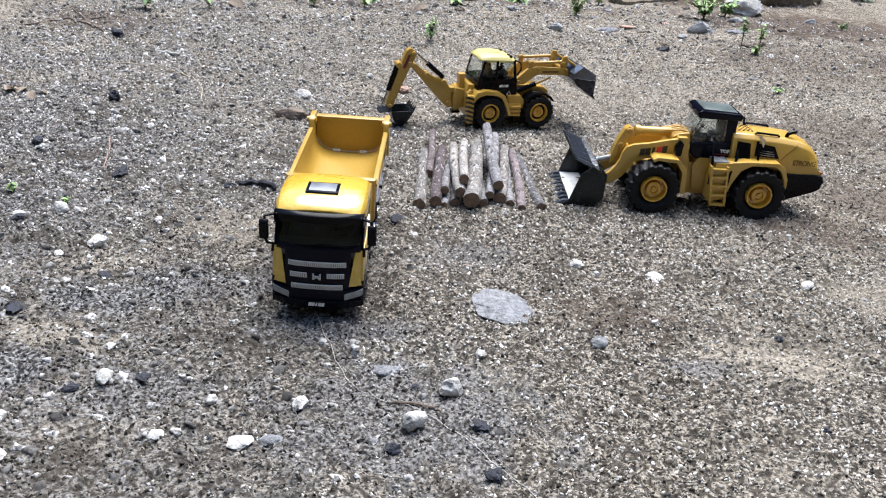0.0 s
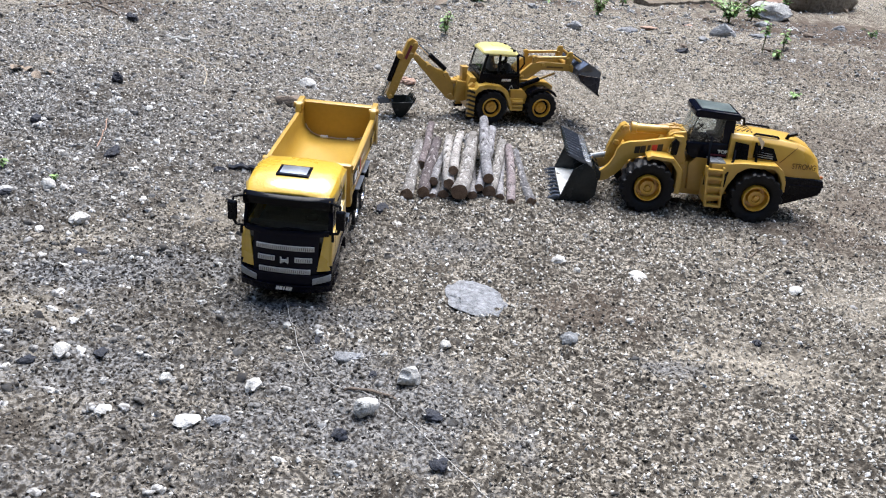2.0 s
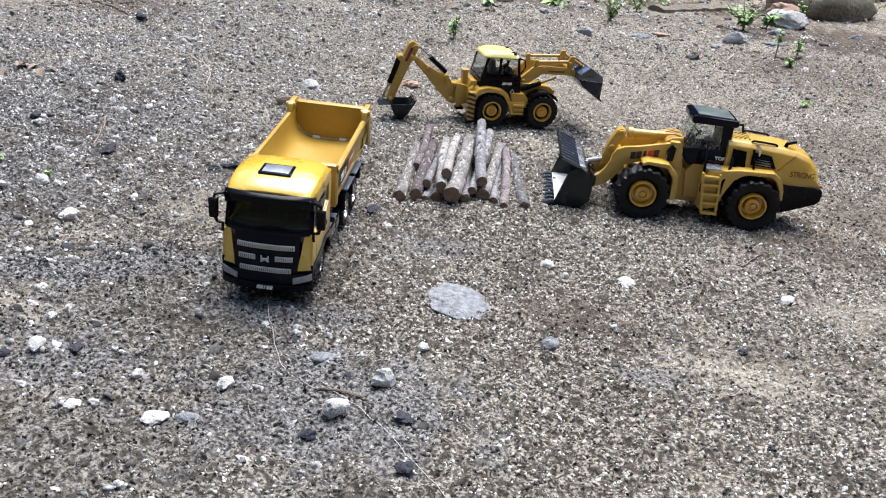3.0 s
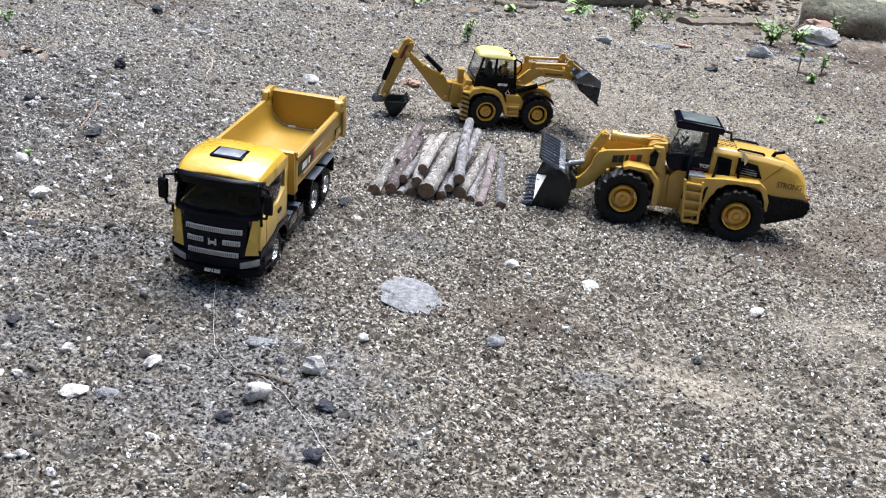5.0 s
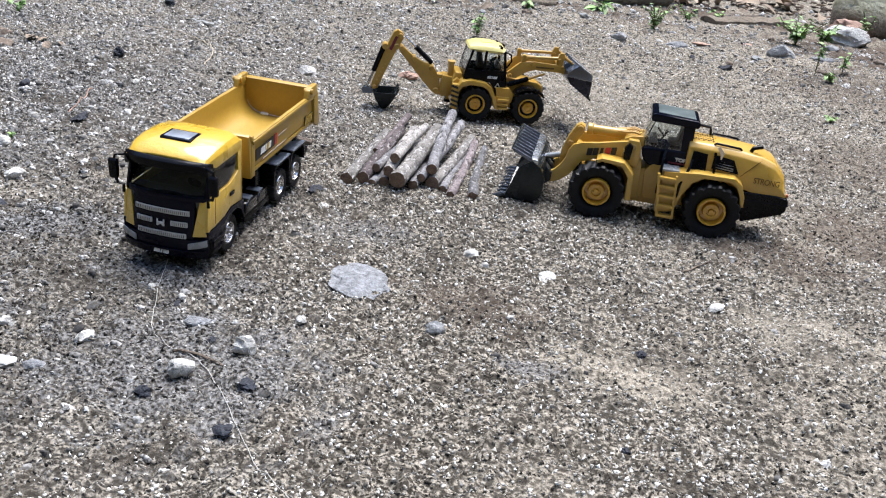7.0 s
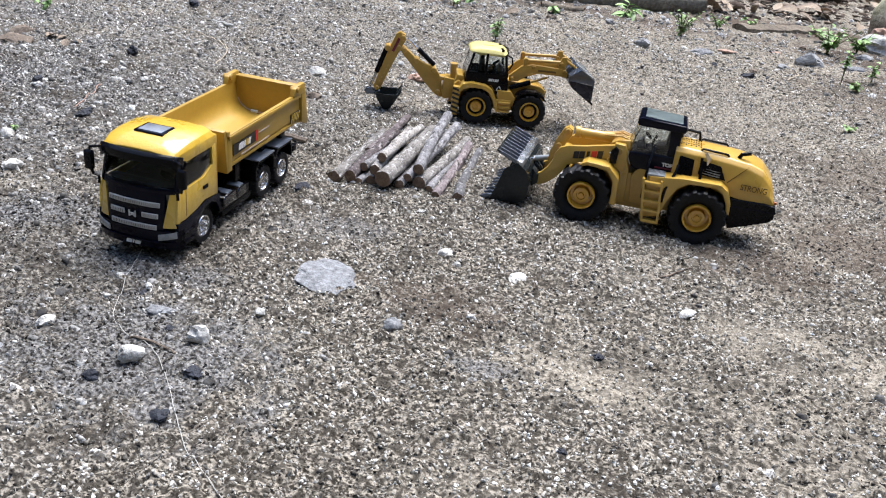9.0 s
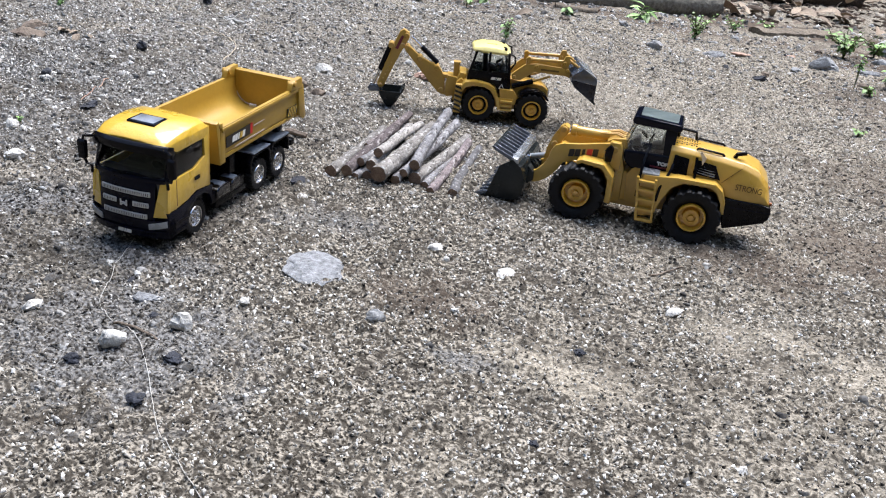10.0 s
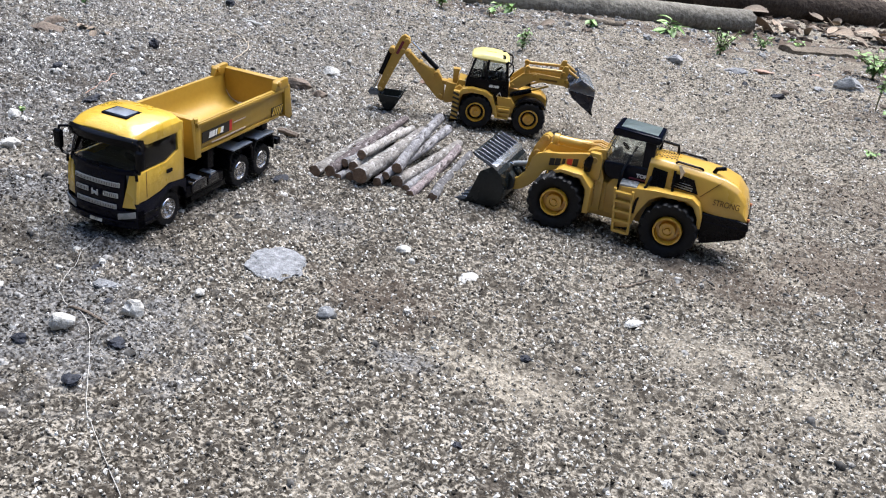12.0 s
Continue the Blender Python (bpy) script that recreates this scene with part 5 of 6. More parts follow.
def stick_pile():
    plain = "short cut branch with grey bark in a pile"
    pale = "short cut branch with flaking pale bark in a pile"
    dark = "short cut branch with purplish brown bark in a pile"
    rows = (
        ((-7.8, 501, 5.0), (-8.0, 592, 8.5), 4.0, 3.3, BARK_PALE, pale),
        ((2.5, 502, 7.0), (5.5, 580, 15.5), 3.9, 3.2, BARK_PURPLE, dark),
        ((-3.0, 548, 7.2), (-2.7, 631, 10.5), 3.0, 2.6, BARK_PURPLE, dark),
        ((8.0, 511, 11.0), (12.0, 575, 9.5), 2.7, 2.6, BARK, plain),
        ((8.2, 502.5, 3.4), (10, 570, 5.5), 2.7, 2.4, BARK, plain),
        ((17.6, 504, 12.6), (13.0, 588, 15.0), 3.5, 3.1, BARK_PALE, pale),
        ((15.0, 506, 4.6), (17.0, 590, 5.6), 3.4, 3.0, BARK, plain),
        ((19.6, 510, 19.2), (20.6, 588, 17.6), 3.0, 2.8, BARK_PALE, pale),
        ((24.7, 499, 10.0), (29.6, 587, 17.5), 5.2, 4.8, BARK_PALE, "thick cut branch with flaking whitish bark in a pile"),
        ((33.0, 508, 5.2), (31.0, 590, 6.2), 3.0, 2.8, BARK, plain),
        ((36.8, 512, 9.4), (42.6, 602, 20.5), 2.8, 3.2, BARK, plain),
        ((41.8, 516, 14.4), (36.1, 600, 27.0), 3.6, 3.2, BARK, "straight grey branch lying on top of the pile"),
        ((43.7, 515, 5.8), (50.5, 606, 9.4), 4.2, 3.4, BARK_PALE, pale),
        ((50.4, 514, 3.8), (52.5, 590, 6.0), 2.7, 2.4, BARK, plain),
        ((57.2, 505, 3.8), (55.6, 592, 10.4), 2.8, 2.9, BARK_PURPLE, dark),
        ((69.8, 510, 3.9), (61.2, 602, 5.8), 3.4, 2.5, BARK, "thin grey branch lying beside the pile"),
    )
    for k, (near, far, r0, r1, bark, label) in enumerate(rows):
        lift = 1000 * (ground_z(near[0] * MM, near[1] * MM) - rise(near[0] * MM, near[1] * MM)) * 0.5
        wooden_stick((near[0], near[1], near[2] + lift), (far[0], far[1], far[2] + lift), r0, r1, bark, label, k + 1, bend=(-1) ** k * 0.8)


stick_pile()


# ---- stones, charcoal and twigs ----
STONE_WHITE = mat("white_limestone", (0.40, 0.388, 0.362), 0.9, spread=0.5, scale=190, bump=1.0, bump_scale=420, second=(0.66, 0.648, 0.62), specular=0.2)
STONE_GREY = mat("grey_stone", (0.20, 0.205, 0.21), 0.85, spread=0.4, scale=140, bump=0.8, bump_scale=500, second=(0.38, 0.385, 0.39), specular=0.3)
STONE_BLUE = mat("blue_grey_slab", (0.13, 0.135, 0.148), 0.9, spread=0.8, scale=330, bump=1.0, bump_scale=420, second=(0.37, 0.378, 0.395), specular=0.2)
STONE_BROWN = mat("brown_stone", (0.13, 0.10, 0.08), 0.9, spread=0.4, scale=120, bump=0.8, bump_scale=500, second=(0.26, 0.21, 0.17), specular=0.2)
STONE_PINK = mat("pink_stone", (0.36, 0.22, 0.16), 0.9, spread=0.3, scale=120, bump=0.8, bump_scale=500, second=(0.50, 0.35, 0.28), specular=0.2)
CHARCOAL = mat("charcoal", (0.012, 0.012, 0.014), 0.7, spread=0.5, scale=200, bump=0.9, bump_scale=600, second=(0.045, 0.05, 0.068), specular=0.3)
TWIG = mat("pale_twig", (0.40, 0.34, 0.26), 0.85, spread=0.3, scale=150, bump=0.6, bump_scale=700)
WIRE = mat("pale_fibre", (0.40, 0.385, 0.36), 0.6, spread=0.2, scale=200)


def stone(name, label, category, material, x, y, w, d, h, seed, sunk=0.3, turn=0.0, group="", jag=0.42, angular=0.45):
    """A broken stone w by d by h millimetres, partly sunk into the soil."""
    bm = bmesh.new()
    bmesh.ops.create_icosphere(bm, subdivisions=4 if w > 12 else 3, radius=0.5)
    shift = Vector((seed * 5.7, seed * 2.3, seed * 1.1))
    cuts = [Vector((random.uniform(-1, 1), random.uniform(-1, 1), random.uniform(-0.5, 1))).normalized() for _ in range(7)]
    for v in bm.verts:
        c = v.co.copy()
        k = 1 + jag * noise.noise(c * 2.4 + shift) + jag * 0.5 * noise.noise(c * 8 + shift) + jag * 0.3 * noise.noise(c * 20 + shift)
        c *= k
        for n in cuts:
            over = c.dot(n) - (0.36 + 0.05 * angular)
            if over > 0:
                c -= n * over * (0.55 + 0.4 * angular)
        v.co = (c.x * w, c.y * d, c.z * h)
    ob = part(name, bm, material, None, smooth=42)
    ob.matrix_basis = Matrix.Translation((x, y, ground_z(x, y) + (0.5 - sunk) * h * MM)) @ pose(0, 0, 0, 0, 0, turn)
    return tagged(ob, label, category, group)


def scatter_named_stones():
    w = "small rough white stone lying on the grit"
    for k, (x, y, a, b, h) in enumerate(((0.0133, 0.3055, 10.5, 9.5, 8.5), (-0.0008, 0.2785, 9.0, 8.0, 7.5), (-0.0475, 0.288, 9.5, 7.5, 5.5), (-0.1286, 0.2945, 9.0, 7.5, 6.0), (0.0267, 0.334, 5.6, 5.0, 4.4), (-0.0832, 0.2868, 5.4, 4.6, 4.2), (-0.066, 0.2625, 11.5, 8.5, 3.8), (-0.1795, 0.4255, 15.5, 8.5, 6.0), (-0.196, 0.412, 8.0, 5.0, 2.5), (0.0935, 0.4265, 4.2, 3.8, 3.4), (-0.115, 0.7205, 16, 13, 10), (0.0835, 0.437, 10.5, 7.5, 4.5), (0.1259, 0.4265, 14.0, 8.5, 3.4), (-0.098, 0.262, 7.5, 6.0, 4.0), (-0.2155, 0.464, 11.0, 9.0, 7.5), (-0.235, 0.452, 9.0, 6.0, 3.0), (0.212, 0.43, 11.0, 7.0, 3.0), (-0.206, 0.60, 7.5, 6.0, 4.5), (-0.255, 0.62, 9.0, 6.0, 4.0), (-0.065, 0.80, 8.0, 7.0, 5.0), (-0.045, 0.335, 4.2, 3.4, 3.0), (-0.041, 0.319, 3.6, 3.0, 2.6), (-0.16, 0.268, 8.0, 6.0, 4.0), (-0.15, 0.245, 12.0, 8.0, 4.0))):
        stone("white_stone", w, "stone", STONE_WHITE, x, y, a, b, h, k + 1, 0.25, k * 37, "white stones")
    stone("grey_stone", "angular grey stone lying on the soil", "stone", STONE_GREY, 0.0839, 0.3505, 9.5, 7.0, 6.8, 41, 0.2, 20, angular=0.8)
    stone("flat_stone", "flat blue-grey stone sunk level with the soil", "stone", STONE_BLUE, 0.0385, 0.3800, 31, 36, 6.0, 42, 0.60, 15, jag=0.36)
    stone("flat_stone", "flat blue-grey stone sunk level with the soil", "stone", STONE_BLUE, -0.0151, 0.3199, 14, 9, 4.0, 43, 0.6, 0)
    stone("flat_stone", "flat grey stone half buried in gravel", "stone", STONE_BLUE, -0.055, 0.266, 10, 7, 4.0, 44, 0.55, 0)
    for k, (x, y, a, b, h) in enumerate(((0.0248, 0.281, 9.5, 9.0, 5.0), (-0.0091, 0.264, 7.0, 7.5, 5.5), (-0.1647, 0.391, 10.0, 7.5, 6.0), (-0.2482, 0.648, 12.0, 11.0, 13.5), (-0.1293, 0.516, 10.5, 8.0, 6.0), (-0.0209, 0.4835, 12.5, 8.5, 6.0), (-0.3243, 0.872, 22, 13, 9), (0.0296, 0.250, 8.5, 7.5, 5.0), (-0.232, 0.447, 14, 8, 6), (0.2232, 1.0385, 11, 9, 9), (0.2571, 1.018, 22, 13, 9), (-0.002, 0.306, 5.0, 4.0, 3.5), (-0.03, 0.33, 6, 3.5, 2.5), (-0.045, 0.352, 7.0, 3.5, 2.5), (0.1749, 0.367, 7.0, 5.5, 4.5), (-0.20, 0.52, 16, 9, 6), (-0.27, 0.56, 14, 9, 6), (-0.14, 0.288, 9, 6, 4), (-0.115, 0.30, 8, 6, 3.5), (-0.19, 0.35, 12, 8, 4), (0.17, 0.294, 5, 4, 4))):
        stone("charcoal_lump", "lump of black charcoal lying on the soil", "charcoal", CHARCOAL, x, y, a * 0.85, b * 0.8, h * 0.75, 60 + k, 0.3, k * 53, "lumps of charcoal", 0.8)
    stone("brown_stone", "dark brown stone lying behind the toys", "stone", STONE_BROWN, -0.1139, 0.660, 25, 15, 11, 81, 0.3, 10, angular=0.6)
    stone("brown_stone", "dark brown stone lying on the soil", "stone", STONE_BROWN, -0.086, 0.648, 12, 9, 7, 82, 0.3, 40, angular=0.6)
    stone("pink_stone", "rounded pinkish brown stone on the soil", "stone", STONE_PINK, -0.0356, 0.755, 16, 12, 9, 83, 0.3)
    stone("dark_stone", "dark angular stone with a flat top", "stone", STONE_GREY, 0.3333, 1.142, 33, 22, 20, 84, 0.35, 12, angular=1.0)
    stone("blue_stone", "flat blue-grey stone lying on the soil", "stone", STONE_BLUE, 0.2076, 1.115, 28, 22, 8, 85, 0.4)
    stone("grey_stone", "rounded grey stone lying on the soil", "stone", STONE_GREY, 0.14, 1.086, 18, 15, 12, 86, 0.3)
    stone("blue_stone", "flat blue-grey stone beside a seedling", "stone", STONE_BLUE, 0.385, 1.155, 26, 16, 9, 87, 0.4)
    stone("white_stone", "small rough white stone lying on the grit", "stone", STONE_WHITE, 0.187, 1.125, 11, 9, 7, 88, 0.3, group="white stones")
    stone("pink_stone", "flat pinkish chip of stone on the soil", "stone", STONE_PINK, 0.237, 1.135, 24, 12, 5, 89, 0.4, 30)
    stone("pink_stone", "flat pinkish chip of stone on the soil", "stone", STONE_PINK, 0.297, 1.185, 16, 9, 4, 90, 0.4, 10)
    stone("grey_stone", "dark grey stone lying among gravel", "stone", STONE_BROWN, -0.346, 0.628, 26, 17, 10, 91, 0.35, 30, angular=0.8)
    stone("grey_stone", "dark grey stone lying among gravel", "stone", STONE_BROWN, -0.362, 0.655, 20, 14, 9, 92, 0.35, 80, angular=0.8)
    stone("pale_boulder", "pale broken rock with dark underside on the soil", "rock", STONE_WHITE, 0.442, 1.325, 66, 36, 34, 93, 0.3, -6, angular=0.9)
    stone("pink_stone", "flat pink slab leaning against a boulder", "rock", STONE_PINK, 0.462, 1.40, 55, 24, 26, 94, 0.2, -5, angular=1.0)
    stone("boulder", "large brown boulder with a mossy pale top", "rock", BOULDER, 0.52, 1.465, 190, 100, 132, 95, 0.3, 12, angular=1.0, jag=0.25)
    for k, (x, y, a) in enumerate(((0.205, 1.195, 14), (0.17, 1.17, 11), (0.30, 1.10, 16), (0.37, 1.07, 12), (0.23, 1.25, 15), (0.265, 1.05, 13), (0.41, 1.24, 20), (0.335, 1.255, 14), (0.09, 1.18, 16), (0.02, 1.14, 14), (-0.03, 1.10, 12), (0.46, 1.20, 15), (0.53, 1.28, 18))):
        stone("grey_stone", "small grey-brown stone at the plot's edge", "stone", STONE_BROWN if k % 2 else STONE_GREY, x, y, a, a * 0.7, a * 0.5, 100 + k, 0.3, k * 61)


def boulder_material():
    m = mat("mossy_boulder", (0.15, 0.12, 0.09), 0.9, spread=0.5, scale=30, bump=1.0, bump_scale=160, second=(0.27, 0.225, 0.17), specular=0.2)
    nodes, links = m.node_tree.nodes, m.node_tree.links
    shader = nodes["Principled BSDF"]
    old = shader.inputs["Base Color"].links[0].from_socket
    place_node, split = nodes.new("ShaderNodeTexCoord"), nodes.new("ShaderNodeSeparateXYZ")
    links.new(place_node.outputs["Object"], split.inputs[0])
    span = nodes.new("ShaderNodeMapRange")
    span.inputs["From Min"].default_value, span.inputs["From Max"].default_value = -0.004, 0.018
    links.new(split.outputs["Z"], span.inputs["Value"])
    moss = nodes.new("ShaderNodeTexNoise")
    moss.inputs["Scale"].default_value, moss.inputs["Detail"].default_value = 60, 8
    links.new(place_node.outputs["Object"], moss.inputs["Vector"])
    tone = nodes.new("ShaderNodeMix")
    tone.data_type = "RGBA"
    tone.inputs["A"].default_value, tone.inputs["B"].default_value = (0.42, 0.40, 0.23, 1), (0.72, 0.68, 0.54, 1)
    links.new(moss.outputs["Fac"], tone.inputs["Factor"])
    mix = nodes.new("ShaderNodeMix")
    mix.data_type = "RGBA"
    links.new(span.outputs[0], mix.inputs["Factor"])
    links.new(old, mix.inputs["A"])
    links.new(tone.outputs["Result"], mix.inputs["B"])
    links.new(mix.outputs["Result"], shader.inputs["Base Color"])
    return m


BOULDER = boulder_material()
scatter_named_stones()


def twig(name, label, category, points, r, material):
    """A thin stem that lies along places on the ground."""
    bm = bmesh.new()
    spots = []
    ends = [points[0], *points, points[-1]]
    for a, b, c, d in zip(ends, ends[1:], ends[2:], ends[3:]):
        for k in range(6):
            f = k / 6
            x, y = (0.5 * (2 * q + (r2 - p) * f + (2 * p - 5 * q + 4 * r2 - w) * f * f + (3 * q - p - 3 * r2 + w) * f ** 3) for p, q, r2, w in zip(a, b, c, d))
            x += 0.0006 * noise.noise(Vector((x * 90, y * 90, 2)))
            spots.append((1000 * x, 1000 * y, 1000 * ground_z(x, y) + r * 0.9 + 0.5))
    x, y = points[-1]
    spots.append((1000 * x, 1000 * y, 1000 * ground_z(x, y) + r * 0.8))
    pipe(spots, r, 6, bm)
    return tagged(part(name, bm, material), label, category)


twig("plant_fibre", "long thin pale fibre curling over the gravel", "fibre", [(-0.0520, 0.3630), (-0.0455, 0.3440), (-0.0365, 0.3220), (-0.0285, 0.3060), (-0.0160, 0.2960), (-0.0040, 0.2925), (0.0070, 0.2850), (0.0260, 0.2640), (0.0450, 0.2415), (0.0690, 0.2230), (0.085, 0.212)], 0.16, WIRE)
twig("dark_twig", "short dark brown twig on the gravel", "twig", [(-0.0116, 0.2936), (0.0094, 0.2931)], 0.55, STONE_BROWN)
twig("dry_grass", "pale curved dry stem on the soil", "dry grass", [(-0.31, 0.765), (-0.2434, 0.7567), (-0.2135, 0.7381), (-0.198, 0.71), (-0.1901, 0.6769)], 0.5, TWIG)
twig("pale_stick", "short whitish stick on the soil", "twig", [(-0.2685, 0.8134), (-0.2453, 0.8121)], 1.6, STONE_WHITE)
twig("charred_stick", "burnt black stick on the soil", "twig", [(-0.124, 0.517), (-0.112, 0.520), (-0.1, 0.514)], 1.7, CHARCOAL)
twig("thin_stem", "thin reddish dry stem on the soil", "stem", [(-0.226, 0.575), (-0.217, 0.545), (-0.214, 0.528)], 0.4, STONE_PINK)
twig("thin_stem", "thin dark dry stem on the soil", "stem", [(0.196, 0.468), (0.205, 0.482), (0.213, 0.489)], 0.45, STONE_BROWN)
twig("dark_twig", "arched dark dry twig on the soil", "twig", [(-0.42, 0.88), (-0.395, 0.915), (-0.36, 0.905), (-0.345, 0.89)], 0.9, STONE_BROWN)
twig("dark_twig", "arched dark dry twig on the soil", "twig", [(-0.40, 0.955), (-0.375, 0.93), (-0.35, 0.945)], 0.8, STONE_BROWN)
twig("dry_root", "thin pale dry root on the soil", "root", [(0.30, 1.03), (0.315, 1.065), (0.31, 1.09)], 0.6, TWIG)
twig("dark_twig", "short dark stick behind the truck", "twig", [(-0.063, 0.548), (-0.047, 0.547)], 2.0, STONE_BROWN)


# ---- grit and pebbles ----
def clump_factor(nodes, links):
    """Damp crumbs and charcoal-stained ground: patches of two sizes, more of them on the charcoal side."""
    place_node, split = nodes.new("ShaderNodeTexCoord"), nodes.new("ShaderNodeSeparateXYZ")
    links.new(place_node.outputs["Object"], split.inputs[0])
    side_span = nodes.new("ShaderNodeMapRange")
    side_span.inputs["From Min"].default_value, side_span.inputs["From Max"].default_value = 0.02, -0.12
    side_span.inputs["To Min"].default_value, side_span.inputs["To Max"].default_value = 0.0, 0.13
    links.new(split.outputs["X"], side_span.inputs["Value"])
    reach = nodes.new("ShaderNodeMapRange")
    reach.inputs["From Min"].default_value, reach.inputs["From Max"].default_value = 0.50, 0.38
    links.new(split.outputs["Y"], reach.inputs["Value"])
    stain = nodes.new("ShaderNodeMath")
    stain.operation = "MULTIPLY"
    links.new(side_span.outputs[0], stain.inputs[0])
    links.new(reach.outputs[0], stain.inputs[1])
    total = stain.outputs[0]
    for scale, share in ((400, 0.52), (70, 0.24), (13, 0.24)):
        tex, scaled, both = nodes.new("ShaderNodeTexNoise"), nodes.new("ShaderNodeMath"), nodes.new("ShaderNodeMath")
        tex.inputs["Scale"].default_value, tex.inputs["Detail"].default_value = scale, 6
        links.new(place_node.outputs["Object"], tex.inputs["Vector"])
        scaled.operation, both.operation = "MULTIPLY", "ADD"
        scaled.inputs[1].default_value = share
        links.new(tex.outputs["Fac"], scaled.inputs[0])
        links.new(scaled.outputs[0], both.inputs[0])
        links.new(total, both.inputs[1])
        total = both.outputs[0]
    span = nodes.new("ShaderNodeMapRange")
    span.inputs["From Min"].default_value, span.inputs["From Max"].default_value = 0.49, 0.575
    span.inputs["To Max"].default_value = 0.92
    links.new(total, span.inputs["Value"])
    return span.outputs[0]


def grit_material(name, stops, clumps=True, dusty=False):
    m = mat(name, (0.2, 0.2, 0.2), 0.9, spread=0.2, scale=300, specular=0.2)
    nodes, links = m.node_tree.nodes, m.node_tree.links
    shader = nodes["Principled BSDF"]
    source, ramp = nodes.new("ShaderNodeNewGeometry"), nodes.new("ShaderNodeValToRGB")
    links.new(source.outputs["Random Per Island"], ramp.inputs["Fac"])
    if clumps:
        patch = clump_factor(nodes, links)
    ramp.color_ramp.interpolation = "LINEAR"
    while len(ramp.color_ramp.elements) < len(stops):
        ramp.color_ramp.elements.new(0.5)
    for e, (at, colour) in zip(ramp.color_ramp.elements, stops):
        e.position, e.color = at, (*colour, 1)
    if dusty:
        spot, tex, span, soil = nodes.new("ShaderNodeTexCoord"), nodes.new("ShaderNodeTexNoise"), nodes.new("ShaderNodeMapRange"), nodes.new("ShaderNodeMix")
        tex.inputs["Scale"].default_value, tex.inputs["Detail"].default_value = 620, 6
        span.inputs["From Min"].default_value, span.inputs["From Max"].default_value, span.inputs["To Max"].default_value = 0.44, 0.60, 0.8
        soil.data_type = "RGBA"
        soil.inputs["B"].default_value = (0.06, 0.054, 0.047, 1)
        links.new(spot.outputs["Object"], tex.inputs["Vector"])
        links.new(tex.outputs["Fac"], span.inputs["Value"])
        links.new(span.outputs[0], soil.inputs["Factor"])
        links.new(ramp.outputs["Color"], soil.inputs["A"])
        links.new(soil.outputs["Result"], shader.inputs["Base Color"])
        return m
    if not clumps:
        links.new(ramp.outputs["Color"], shader.inputs["Base Color"])
        return m
    colour = ramp.outputs["Color"]
    for fac, kind, tint in ((blotches(nodes, links, TAN_SPOTS), "MIX", (0.40, 0.36, 0.295, 1)), (patch, "MULTIPLY", (0.25, 0.23, 0.205, 1)), (blotches(nodes, links, HUMUS_SHADE_SPOTS), "MULTIPLY", (0.42, 0.36, 0.30, 1)), (blotches(nodes, links, ASH_SPOTS), "MULTIPLY", (0.40, 0.41, 0.44, 1))):
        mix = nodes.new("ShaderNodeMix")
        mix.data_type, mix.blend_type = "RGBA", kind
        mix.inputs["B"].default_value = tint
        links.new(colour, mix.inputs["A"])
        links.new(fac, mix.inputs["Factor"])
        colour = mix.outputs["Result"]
    links.new(colour, shader.inputs["Base Color"])
    return m


GRIT = grit_material("grit", ((0.0, (0.02, 0.018, 0.017)), (0.18, (0.08, 0.073, 0.065)), (0.40, (0.285, 0.265, 0.235)), (0.68, (0.465, 0.44, 0.40)), (0.88, (0.66, 0.64, 0.605)), (1.0, (0.84, 0.83, 0.81))))
PEBBLES = grit_material("pebbles", ((0.0, (0.03, 0.03, 0.033)), (0.16, (0.11, 0.108, 0.106)), (0.42, (0.27, 0.264, 0.255)), (0.78, (0.44, 0.432, 0.42)), (1.0, (0.76, 0.752, 0.735))), clumps=False, dusty=True)


